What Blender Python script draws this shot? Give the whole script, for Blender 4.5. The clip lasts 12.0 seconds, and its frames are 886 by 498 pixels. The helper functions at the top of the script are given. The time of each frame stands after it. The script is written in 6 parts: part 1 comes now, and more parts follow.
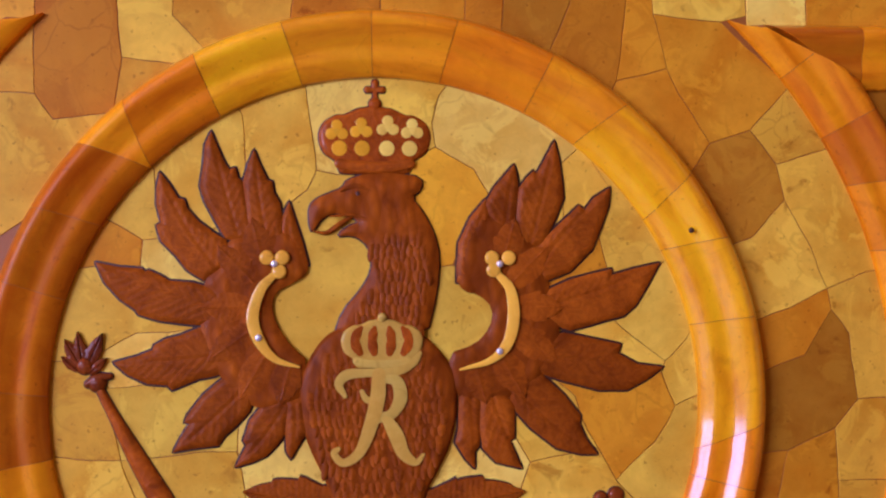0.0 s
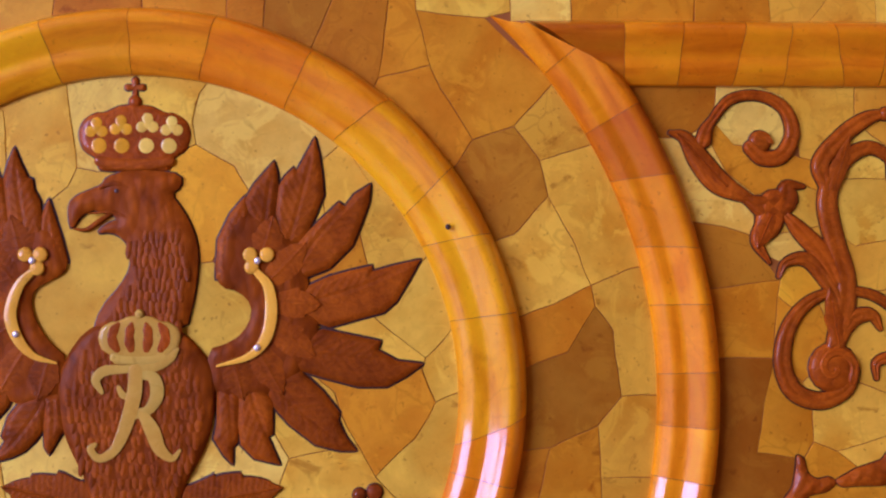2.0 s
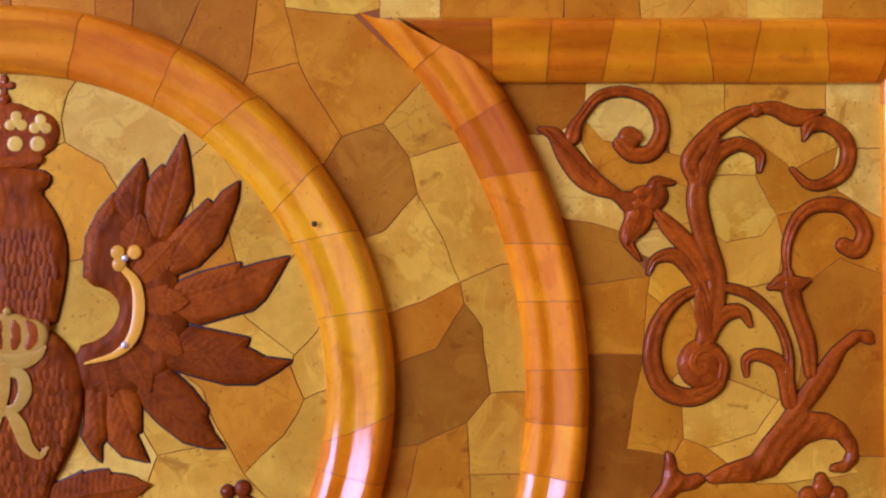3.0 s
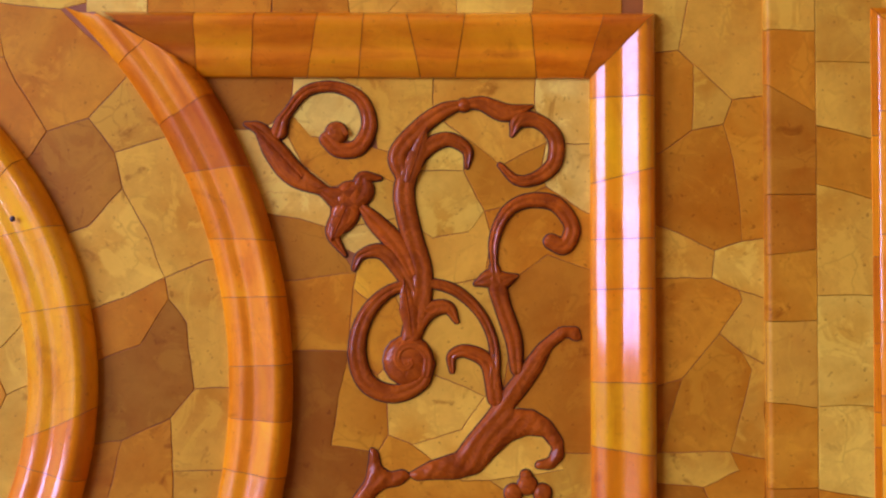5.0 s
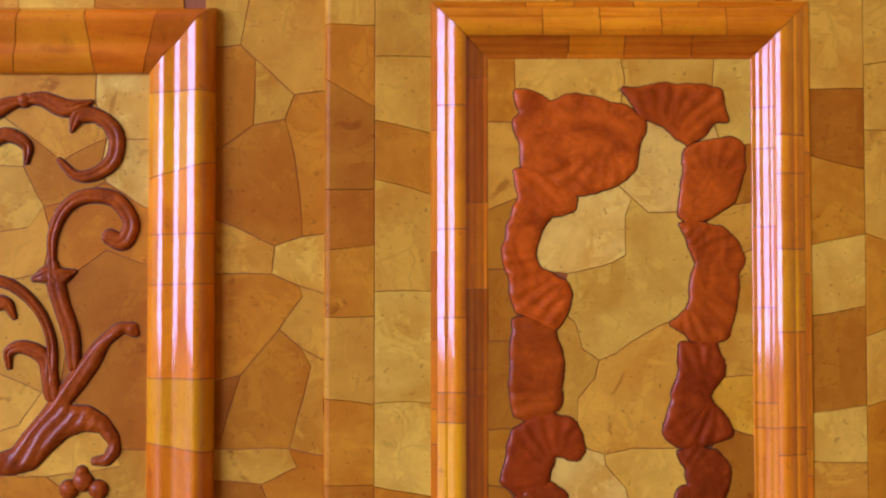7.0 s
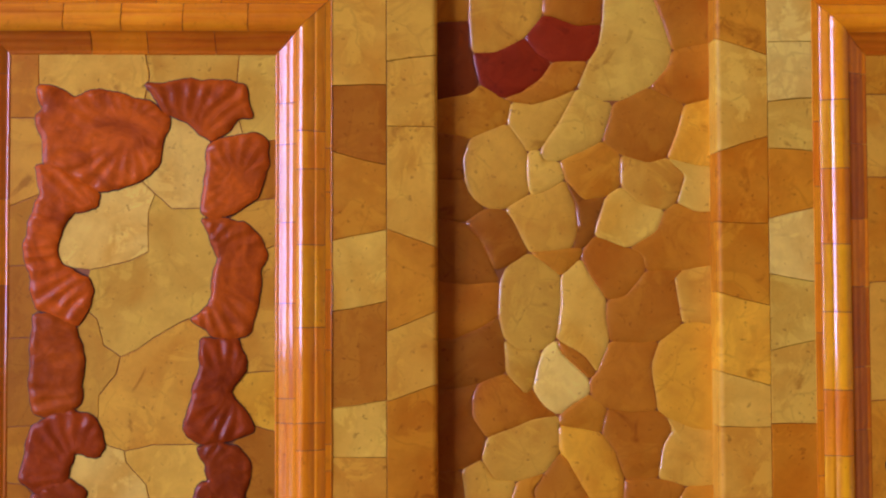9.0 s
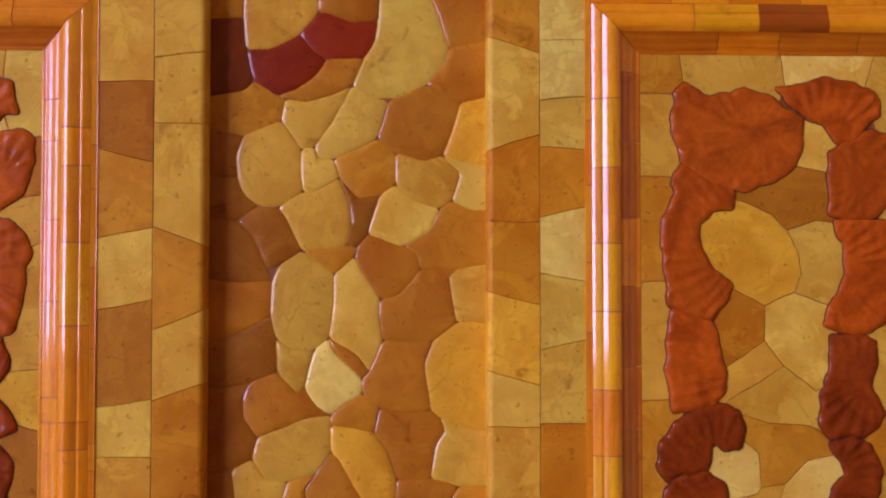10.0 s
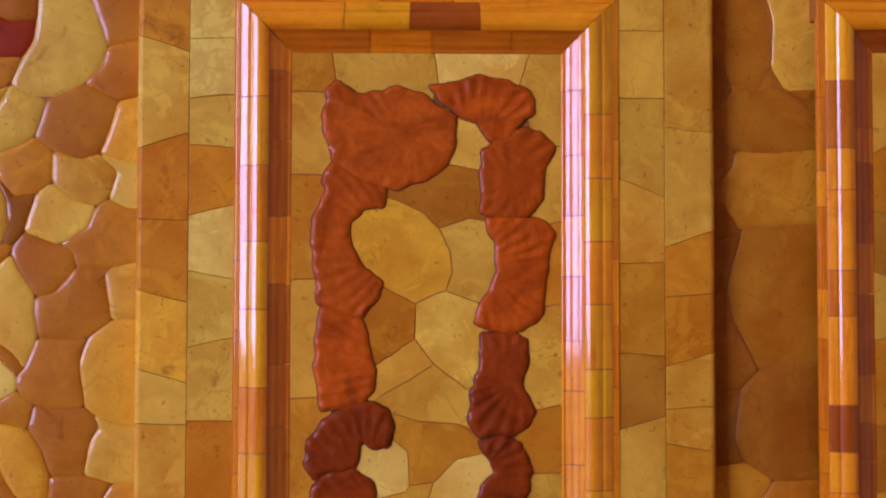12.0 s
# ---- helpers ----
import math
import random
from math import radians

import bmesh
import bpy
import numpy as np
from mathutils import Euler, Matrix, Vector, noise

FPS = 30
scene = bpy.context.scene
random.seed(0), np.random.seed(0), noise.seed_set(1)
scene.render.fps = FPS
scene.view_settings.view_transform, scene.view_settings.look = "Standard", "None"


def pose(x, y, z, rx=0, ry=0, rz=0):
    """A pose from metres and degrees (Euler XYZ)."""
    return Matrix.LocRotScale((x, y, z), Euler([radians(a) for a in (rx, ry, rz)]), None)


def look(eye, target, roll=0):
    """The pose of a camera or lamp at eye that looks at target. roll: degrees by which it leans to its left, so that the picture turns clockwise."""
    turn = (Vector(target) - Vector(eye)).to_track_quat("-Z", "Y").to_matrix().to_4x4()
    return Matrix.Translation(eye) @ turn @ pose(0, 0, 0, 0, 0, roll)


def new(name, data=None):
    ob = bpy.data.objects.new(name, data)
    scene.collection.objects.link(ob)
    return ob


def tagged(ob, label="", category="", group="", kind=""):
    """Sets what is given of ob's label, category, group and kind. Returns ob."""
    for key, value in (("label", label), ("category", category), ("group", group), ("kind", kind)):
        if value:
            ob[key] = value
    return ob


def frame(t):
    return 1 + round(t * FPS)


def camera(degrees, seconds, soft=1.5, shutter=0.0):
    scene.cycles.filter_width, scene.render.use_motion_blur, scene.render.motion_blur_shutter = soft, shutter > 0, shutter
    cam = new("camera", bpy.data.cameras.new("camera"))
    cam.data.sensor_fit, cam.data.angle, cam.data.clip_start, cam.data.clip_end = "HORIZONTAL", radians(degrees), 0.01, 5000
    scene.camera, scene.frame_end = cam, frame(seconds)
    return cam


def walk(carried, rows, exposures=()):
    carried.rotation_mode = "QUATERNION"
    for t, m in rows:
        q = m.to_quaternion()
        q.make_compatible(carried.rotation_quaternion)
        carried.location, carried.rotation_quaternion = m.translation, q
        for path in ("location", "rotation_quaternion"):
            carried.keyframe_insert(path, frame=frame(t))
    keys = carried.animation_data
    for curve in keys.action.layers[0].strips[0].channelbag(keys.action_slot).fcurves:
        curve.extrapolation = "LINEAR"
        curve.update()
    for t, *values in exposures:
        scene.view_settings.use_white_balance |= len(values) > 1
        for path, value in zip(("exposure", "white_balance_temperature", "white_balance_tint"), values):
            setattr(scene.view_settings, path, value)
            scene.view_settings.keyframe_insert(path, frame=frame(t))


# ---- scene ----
import functools
from mathutils import geometry

cam = camera(40.0, 12.0, soft=2.2)
PATH = [
    (0, (-0.0376, -0.8016, 1.4835), (0.0611, 1.1948, 1.5520), 0.0),
    (0.5, (0.0018, -0.8055, 1.4834), (0.0667, 1.1924, 1.5494), 0.0),
    (1, (0.0455, -0.8075, 1.4828), (0.0937, 1.1909, 1.5476), 0.0),
    (1.5, (0.0938, -0.8080, 1.4823), (0.1289, 1.1906, 1.5483), 0.0),
    (2, (0.1440, -0.8082, 1.4820), (0.1860, 1.1902, 1.5488), -0.0),
    (2.5, (0.1921, -0.8096, 1.4819), (0.2264, 1.1891, 1.5464), -0.0),
    (2.7, (0.2103, -0.8100, 1.4819), (0.2391, 1.1889, 1.5439), -0.1),
    (4.3, (0.3512, -0.8089, 1.4817), (0.3853, 1.1898, 1.5442), -0.1),
    (4.5, (0.3721, -0.8087, 1.4815), (0.4040, 1.1901, 1.5421), -0.0),
    (5, (0.4325, -0.8094, 1.4800), (0.4610, 1.1895, 1.5392), -0.0),
    (5.5, (0.4994, -0.8084, 1.4782), (0.5181, 1.1905, 1.5396), -0.0),
    (6, (0.5739, -0.8067, 1.4759), (0.5865, 1.1921, 1.5430), -0.0),
    (6.5, (0.6544, -0.8061, 1.4737), (0.6534, 1.1927, 1.5439), 0.0),
    (7, (0.7388, -0.8071, 1.4718), (0.7344, 1.1916, 1.5442), -0.0),
    (7.5, (0.8213, -0.8092, 1.4707), (0.8131, 1.1895, 1.5431), -0.0),
    (7.7, (0.8519, -0.8097, 1.4705), (0.8447, 1.1890, 1.5434), 0.0),
    (9.3, (1.0765, -0.8089, 1.4665), (1.1271, 1.1889, 1.5442), -0.1),
    (9.5, (1.1048, -0.8081, 1.4664), (1.1572, 1.1896, 1.5446), -0.0),
    (10, (1.1765, -0.8072, 1.4657), (1.2470, 1.1901, 1.5431), 0.0),
    (10.5, (1.2451, -0.8084, 1.4648), (1.3263, 1.1883, 1.5468), -0.0),
    (11, (1.3071, -0.8111, 1.4640), (1.3857, 1.1858, 1.5428), 0.0),
    (11.5, (1.3648, -0.8132, 1.4636), (1.4267, 1.1843, 1.5432), 0.1),
    (12, (1.4228, -0.8147, 1.4635), (1.4601, 1.1833, 1.5432), 0.1),
]
walk(cam, [(t, look(eye, target, roll)) for t, eye, target, roll in PATH])

# ---- light ----
world = bpy.data.worlds.new("sky")
world.use_nodes = True
scene.world = world
sky = world.node_tree.nodes.new("ShaderNodeTexSky")
sky.sky_type, sky.sun_disc = "NISHITA", False
sky.sun_elevation, sky.sun_rotation = radians(35), radians(120)
world.node_tree.links.new(sky.outputs[0], world.node_tree.nodes["Background"].inputs[0])
world.node_tree.nodes["Background"].inputs[1].default_value = 0.1
scene.view_settings.exposure = 0.0
WINDOWS = [-12.3, -9.05, -5.8]          # middles of the windows in the opposite wall
SILL, HEAD, HALF = 0.85, 5.8, 1.5
for wx in WINDOWS:
    lamp = bpy.data.lights.new("window_light", "AREA")
    lamp.shape, lamp.size, lamp.size_y = "RECTANGLE", 2 * HALF, HEAD - SILL
    lamp.energy, lamp.color = 545.0, (0.853, 0.842, 1.6)
    new("window_light", lamp).matrix_world = look((wx, -8.05, (SILL + HEAD) / 2), (wx, 0.0, (SILL + HEAD) / 2))

# ---- materials ----
TONES = {
    "v": (0.92, 0.655, 0.1122), "c": (0.83, 0.52, 0.0578), "y": (0.75, 0.41, 0.038), "h": (0.66, 0.275, 0.015), "o": (0.53, 0.195, 0.0109),
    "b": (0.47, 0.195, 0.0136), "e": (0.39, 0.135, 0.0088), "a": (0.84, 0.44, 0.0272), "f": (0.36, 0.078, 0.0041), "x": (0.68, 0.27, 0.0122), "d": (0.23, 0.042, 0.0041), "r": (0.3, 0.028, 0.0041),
    "s": (0.55, 0.102, 0.0054), "t": (0.31, 0.048, 0.0034),
    "m": (0.95, 0.335, 0.0082), "n": (0.86, 0.262, 0.0061), "g": (0.99, 0.455, 0.0088), "k": (0.42, 0.088, 0.0048), "w": (0.62, 0.165, 0.0054), "p": (0.64, 0.42, 0.0748), "q": (0.95, 0.5, 0.0544),
}


def nodes_of(name):
    m = bpy.data.materials.new(name)
    m.use_nodes = True
    return m, m.node_tree.nodes, m.node_tree.links, m.node_tree.nodes["Principled BSDF"]


def ramp(nodes, stops):
    r = nodes.new("ShaderNodeValToRGB")
    while len(r.color_ramp.elements) < len(stops):
        r.color_ramp.elements.new(0.5)
    for e, (p, c) in zip(r.color_ramp.elements, stops):
        e.position, e.color = p, (*c, 1)
    return r


def mix(nodes, links, kind, fac, a, b):
    n = nodes.new("ShaderNodeMix")
    n.data_type, n.blend_type = "RGBA", kind
    for sock, v in ((n.inputs[0], fac), (n.inputs[6], a), (n.inputs[7], b)):
        if isinstance(v, bpy.types.NodeSocket):
            links.new(v, sock)
        elif isinstance(v, tuple):
            sock.default_value = (*v, 1)
        else:
            sock.default_value = v
    return n.outputs[2]


def noise_node(nodes, links, vec, scale, detail=4.0, rough=0.55, distort=0.0):
    n = nodes.new("ShaderNodeTexNoise")
    n.inputs["Scale"].default_value, n.inputs["Detail"].default_value = scale, detail
    n.inputs["Roughness"].default_value, n.inputs["Distortion"].default_value = rough, distort
    links.new(vec, n.inputs["Vector"])
    return n


def shifted(nodes, links):
    """Object coordinates, moved by each piece's own random amount."""
    tc, info = nodes.new("ShaderNodeTexCoord"), nodes.new("ShaderNodeObjectInfo")
    mul = nodes.new("ShaderNodeMath")
    mul.operation = "MULTIPLY"
    links.new(info.outputs["Random"], mul.inputs[0])
    mul.inputs[1].default_value = 37.0
    add = nodes.new("ShaderNodeVectorMath")
    links.new(tc.outputs["Object"], add.inputs[0])
    links.new(mul.outputs[0], add.inputs[1])
    return add.outputs[0], info


def bump(nodes, links, bsdf, height, strength, distance):
    b = nodes.new("ShaderNodeBump")
    b.inputs["Strength"].default_value, b.inputs["Distance"].default_value = strength, distance
    links.new(height, b.inputs["Height"])
    links.new(b.outputs[0], bsdf.inputs["Normal"])
    return b


def amber(name, cloud, rough, coat, grain=0.3, coat_ior=1.54, coat_rough=0.075, streak=0.0, edge=0.14):
    """Polished amber in each piece's own colour, with milky clouds, darker veins and fine scratches."""
    m, nodes, links, bsdf = nodes_of(name)
    vec, info = shifted(nodes, links)
    big = noise_node(nodes, links, vec, 22.0, 3.0, 0.5, 0.6)
    fine = noise_node(nodes, links, vec, 130.0, 6.0, 0.65, 0.4)
    vein = noise_node(nodes, links, vec, 38.0, 4.0, 0.55, 1.2)
    c1 = ramp(nodes, [(0.32, (0.86, 0.7, 0.46)), (0.55, (1.0, 1.0, 1.0)), (0.72, (1.14, 1.2, 1.2))])
    links.new(big.outputs["Fac"], c1.inputs[0])
    col = mix(nodes, links, "MULTIPLY", cloud, info.outputs["Color"], c1.outputs[0])
    c2 = ramp(nodes, [(0.35, (0.92, 0.9, 0.86)), (0.6, (1.04, 1.05, 1.06))])
    links.new(fine.outputs["Fac"], c2.inputs[0])
    col = mix(nodes, links, "MULTIPLY", cloud * 0.8, col, c2.outputs[0])
    c3 = ramp(nodes, [(0.27, (0.55, 0.38, 0.22)), (0.36, (1.0, 1.0, 1.0))])
    links.new(vein.outputs["Fac"], c3.inputs[0])
    col = mix(nodes, links, "MULTIPLY", cloud * 0.8, col, c3.outputs[0])
    swirl = noise_node(nodes, links, vec, 25.0, 9.0, 0.66, 1.3)
    c4 = ramp(nodes, [(0.55 - edge / 2, (0.0, 0.0, 0.0)), (0.55 + edge / 2, (1.0, 1.0, 1.0))])
    links.new(swirl.outputs["Fac"], c4.inputs[0])
    milk = nodes.new("ShaderNodeMath")
    milk.operation = "MULTIPLY"
    links.new(c4.outputs[0], milk.inputs[0])
    milk.inputs[1].default_value = cloud * 0.62
    pale = mix(nodes, links, "MULTIPLY", 1.0, info.outputs["Color"], (1.16, 1.28, 1.3))
    col = mix(nodes, links, "MIX", milk.outputs[0], col, pale)
    pits = noise_node(nodes, links, vec, 260.0, 2.0, 0.5, 0.3)
    c5 = ramp(nodes, [(0.66, (1.0, 1.0, 1.0)), (0.74, (0.5, 0.34, 0.2))])
    links.new(pits.outputs["Fac"], c5.inputs[0])
    col = mix(nodes, links, "MULTIPLY", cloud * 0.7, col, c5.outputs[0])
    bent = nodes.new("ShaderNodeVectorMath")
    bent.operation = "MULTIPLY_ADD"
    links.new(big.outputs["Color"], bent.inputs[0])
    bent.inputs[1].default_value = (0.03, 0.03, 0.03)
    links.new(vec, bent.inputs[2])
    crack = nodes.new("ShaderNodeTexVoronoi")
    crack.feature, crack.inputs["Scale"].default_value = "DISTANCE_TO_EDGE", 26.0
    links.new(bent.outputs[0], crack.inputs["Vector"])
    c6 = ramp(nodes, [(0.006, (0.5, 0.33, 0.18)), (0.02, (1.0, 1.0, 1.0))])
    links.new(crack.outputs["Distance"], c6.inputs[0])
    some = nodes.new("ShaderNodeMapRange")
    some.inputs[1].default_value, some.inputs[2].default_value = 0.45, 0.75
    some.inputs[3].default_value, some.inputs[4].default_value = 0.0, cloud * 0.55
    links.new(swirl.outputs["Fac"], some.inputs[0])
    col = mix(nodes, links, "MULTIPLY", some.outputs[0], col, c6.outputs[0])
    if streak:
        tc, turn = nodes.new("ShaderNodeTexCoord"), nodes.new("ShaderNodeMapping")
        links.new(tc.outputs["UV"], turn.inputs["Vector"])
        turn.inputs["Scale"].default_value = (4.5, 11.0, 1.0)
        own = nodes.new("ShaderNodeVectorMath")
        own.operation = "MULTIPLY_ADD"
        links.new(info.outputs["Random"], own.inputs[0])
        own.inputs[1].default_value = (53.0, 53.0, 53.0)
        links.new(turn.outputs[0], own.inputs[2])
        lines = noise_node(nodes, links, own.outputs[0], 1.0, 4.0, 0.55, 0.5)
        c7 = ramp(nodes, [(0.3, (0.8, 0.62, 0.42)), (0.48, (1.0, 1.0, 1.0)), (0.68, (1.02, 1.16, 0.9))])
        links.new(lines.outputs["Fac"], c7.inputs[0])
        col = mix(nodes, links, "MULTIPLY", streak, col, c7.outputs[0])
    links.new(col, bsdf.inputs["Base Color"])
    r = nodes.new("ShaderNodeMapRange")
    r.inputs[3].default_value, r.inputs[4].default_value = rough * 0.7, rough * 1.4
    links.new(fine.outputs["Fac"], r.inputs[0])
    links.new(r.outputs[0], bsdf.inputs["Roughness"])
    bsdf.inputs["IOR"].default_value = 1.54
    bsdf.inputs["Coat Weight"].default_value, bsdf.inputs["Coat Roughness"].default_value = coat, coat_rough
    bsdf.inputs["Coat IOR"].default_value = coat_ior
    bsdf.inputs["Specular IOR Level"].default_value = 0.12
    bump(nodes, links, bsdf, big.outputs["Fac"], grain, 0.0012)
    return m


def carved(name, scale, strength, scales=0.0, coat=0.04, depth=0.7):
    """Dark carved amber: chiselled strokes, or overlapping scales, over a cloudy translucent tone."""
    m, nodes, links, bsdf = nodes_of(name)
    vec, info = shifted(nodes, links)
    big = noise_node(nodes, links, vec, 26.0, 4.0, 0.6, 1.5)
    fine = noise_node(nodes, links, vec, 160.0, 5.0, 0.6, 1.0)
    c1 = ramp(nodes, [(0.32, (0.66, 0.58, 0.52)), (0.5, (1.0, 1.0, 1.0)), (0.7, (1.3, 1.4, 1.45))])
    links.new(big.outputs["Fac"], c1.inputs[0])
    col = mix(nodes, links, "MULTIPLY", 0.9, info.outputs["Color"], c1.outputs[0])
    geo = nodes.new("ShaderNodeNewGeometry")
    c3 = ramp(nodes, [(0.0, (0.72, 0.66, 0.6)), (1.0, (1.2, 1.22, 1.22))])
    links.new(geo.outputs["Random Per Island"], c3.inputs[0])
    col = mix(nodes, links, "MULTIPLY", 0.8, col, c3.outputs[0])
    if scales:
        stretch = nodes.new("ShaderNodeMapping")
        stretch.inputs["Scale"].default_value = (1.0, 1.0, 0.48)
        links.new(vec, stretch.inputs["Vector"])
        cut = nodes.new("ShaderNodeTexVoronoi")
        cut.feature, cut.inputs["Scale"].default_value = "SMOOTH_F1", scales
        cut.inputs["Smoothness"].default_value = 0.25
        links.new(stretch.outputs[0], cut.inputs["Vector"])
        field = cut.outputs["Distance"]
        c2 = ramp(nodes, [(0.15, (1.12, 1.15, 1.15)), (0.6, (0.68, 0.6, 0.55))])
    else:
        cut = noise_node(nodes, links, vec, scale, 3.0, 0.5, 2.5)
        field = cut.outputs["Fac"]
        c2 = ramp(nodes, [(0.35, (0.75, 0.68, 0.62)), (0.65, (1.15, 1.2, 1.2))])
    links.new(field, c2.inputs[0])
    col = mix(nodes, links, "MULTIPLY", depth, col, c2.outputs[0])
    links.new(col, bsdf.inputs["Base Color"])
    r = nodes.new("ShaderNodeMapRange")
    r.inputs[3].default_value, r.inputs[4].default_value = 0.38, 0.6
    links.new(fine.outputs["Fac"], r.inputs[0])
    links.new(r.outputs[0], bsdf.inputs["Roughness"])
    bsdf.inputs["IOR"].default_value = 1.54
    bsdf.inputs["Coat Weight"].default_value, bsdf.inputs["Coat Roughness"].default_value = coat, 0.13
    bsdf.inputs["Specular IOR Level"].default_value = 0.08
    b = bump(nodes, links, bsdf, field, strength, 0.003 if scales else 0.0015)
    b.invert = scales > 0
    return m


def plain(name, colour, rough, metal=0.0, vary=0.25, scale=12.0):
    m, nodes, links, bsdf = nodes_of(name)
    vec, _ = shifted(nodes, links)
    n = noise_node(nodes, links, vec, scale, 5.0, 0.6)
    lo, hi = tuple(c * (1 - vary) for c in colour), tuple(min(1, c * (1 + vary)) for c in colour)
    r = ramp(nodes, [(0.3, lo), (0.7, hi)])
    links.new(n.outputs["Fac"], r.inputs[0])
    links.new(r.outputs[0], bsdf.inputs["Base Color"])
    bsdf.inputs["Roughness"].default_value, bsdf.inputs["Metallic"].default_value = rough, metal
    bump(nodes, links, bsdf, n.outputs["Fac"], 0.15, 0.002)
    return m


M_TILE = amber("amber_tile", 0.9, 0.42, 0.03, edge=0.06)
M_PEBBLE = amber("amber_pebble", 0.9, 0.4, 0.5, 0.7, coat_rough=0.11, edge=0.1)
M_MOULD = amber("amber_moulding", 0.5, 0.3, 1.0, 0.05, 1.56, 0.07, 0.9)
M_SATIN = amber("satin_amber_moulding", 0.6, 0.4, 0.1, 0.08, 1.5, 0.2, 1.0)
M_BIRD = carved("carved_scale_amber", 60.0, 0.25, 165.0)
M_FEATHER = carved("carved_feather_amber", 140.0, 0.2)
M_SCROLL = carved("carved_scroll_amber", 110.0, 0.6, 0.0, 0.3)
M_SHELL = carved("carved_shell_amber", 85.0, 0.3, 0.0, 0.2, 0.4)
M_GOLD = amber("pale_amber", 0.5, 0.25, 0.4)
M_PIN = plain("steel_pin", (0.86, 0.86, 0.9), 0.35, 0.6, 0.1, 200.0)
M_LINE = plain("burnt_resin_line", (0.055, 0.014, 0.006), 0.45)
M_RESIN = plain("dark_resin_bed", (0.34, 0.11, 0.014), 0.5)
M_MASTIC = plain("reddish_mastic", (0.42, 0.11, 0.012), 0.5)
M_PLASTER = plain("warm_plaster", (0.62, 0.46, 0.25), 0.7, 0.0, 0.1, 2.0)
M_FLOOR = plain("oak_floor", (0.13, 0.065, 0.03), 0.6, 0.0, 0.3, 3.0)
M_FRAME = plain("white_paint", (0.8, 0.78, 0.74), 0.4, 0.0, 0.05, 5.0)

# ---- building helpers: wall drawings are in mm, x along the wall, z up, "out" towards the room ----
MM = 0.001


def mesh_of(name, verts, faces, material, smooth=True):
    me = bpy.data.meshes.new(name)
    me.from_pydata(verts, [], faces)
    me.materials.append(material)
    if smooth:
        me.polygons.foreach_set("use_smooth", [True] * len(me.polygons))
    me.update()
    if smooth:
        me.set_sharp_from_angle(angle=radians(48))
    return me


def tint(ob, tone, spread=0.09):
    c = TONES[tone]
    k = 1 + random.uniform(-spread, spread)
    w = 1 + random.uniform(-spread, spread) * 0.6
    ob.color = (c[0] * k, c[1] * k * w, c[2] * k * w * w, 1)
    return ob


def origin_of(ob):
    return ob.location + origin_of(ob.parent) if ob.parent else ob.location.copy()


def place(name, verts, faces, material, parent=None, tone=None, smooth=True, label=""):
    """Links one mesh whose points are (x, z, out) in mm, with its origin in its middle, under parent."""
    a = np.array(verts, float)
    mid = (a.min(axis=0) + a.max(axis=0)) / 2
    mid[2] = a[:, 2].min()
    pts = [((x - mid[0]) * MM, -(o - mid[2]) * MM, (z - mid[1]) * MM) for x, z, o in verts]
    ob = new(name, mesh_of(name, pts, faces, material, smooth))
    ob.location = (mid[0] * MM, -mid[2] * MM, mid[1] * MM)
    if parent is not None:
        ob.location -= origin_of(parent)
        ob.parent = parent
    if tone:
        tint(ob, tone)
    if label:
        tagged(ob, label)
    return ob


def box(name, x0, x1, y0, y1, z0, z1, material, parent=None):
    """A box in metres."""
    bm = bmesh.new()
    bmesh.ops.create_cube(bm, size=1.0)
    c = Vector(((x0 + x1) / 2, (y0 + y1) / 2, (z0 + z1) / 2))
    for v in bm.verts:
        v.co = Vector((v.co.x * (x1 - x0), v.co.y * (y1 - y0), v.co.z * (z1 - z0)))
    me = bpy.data.meshes.new(name)
    bm.to_mesh(me)
    bm.free()
    me.materials.append(material)
    ob = new(name, me)
    ob.location = c
    if parent is not None:
        ob.location -= origin_of(parent)
        ob.parent = parent
    return ob


def size_of(seed):
    """Half width, half height and lean of a stone; plain seeds make round ones."""
    return tuple(seed[3:6]) + ((0.0,) if len(seed) == 5 else ()) if len(seed) > 3 else (27.0, 27.0, 0.0)


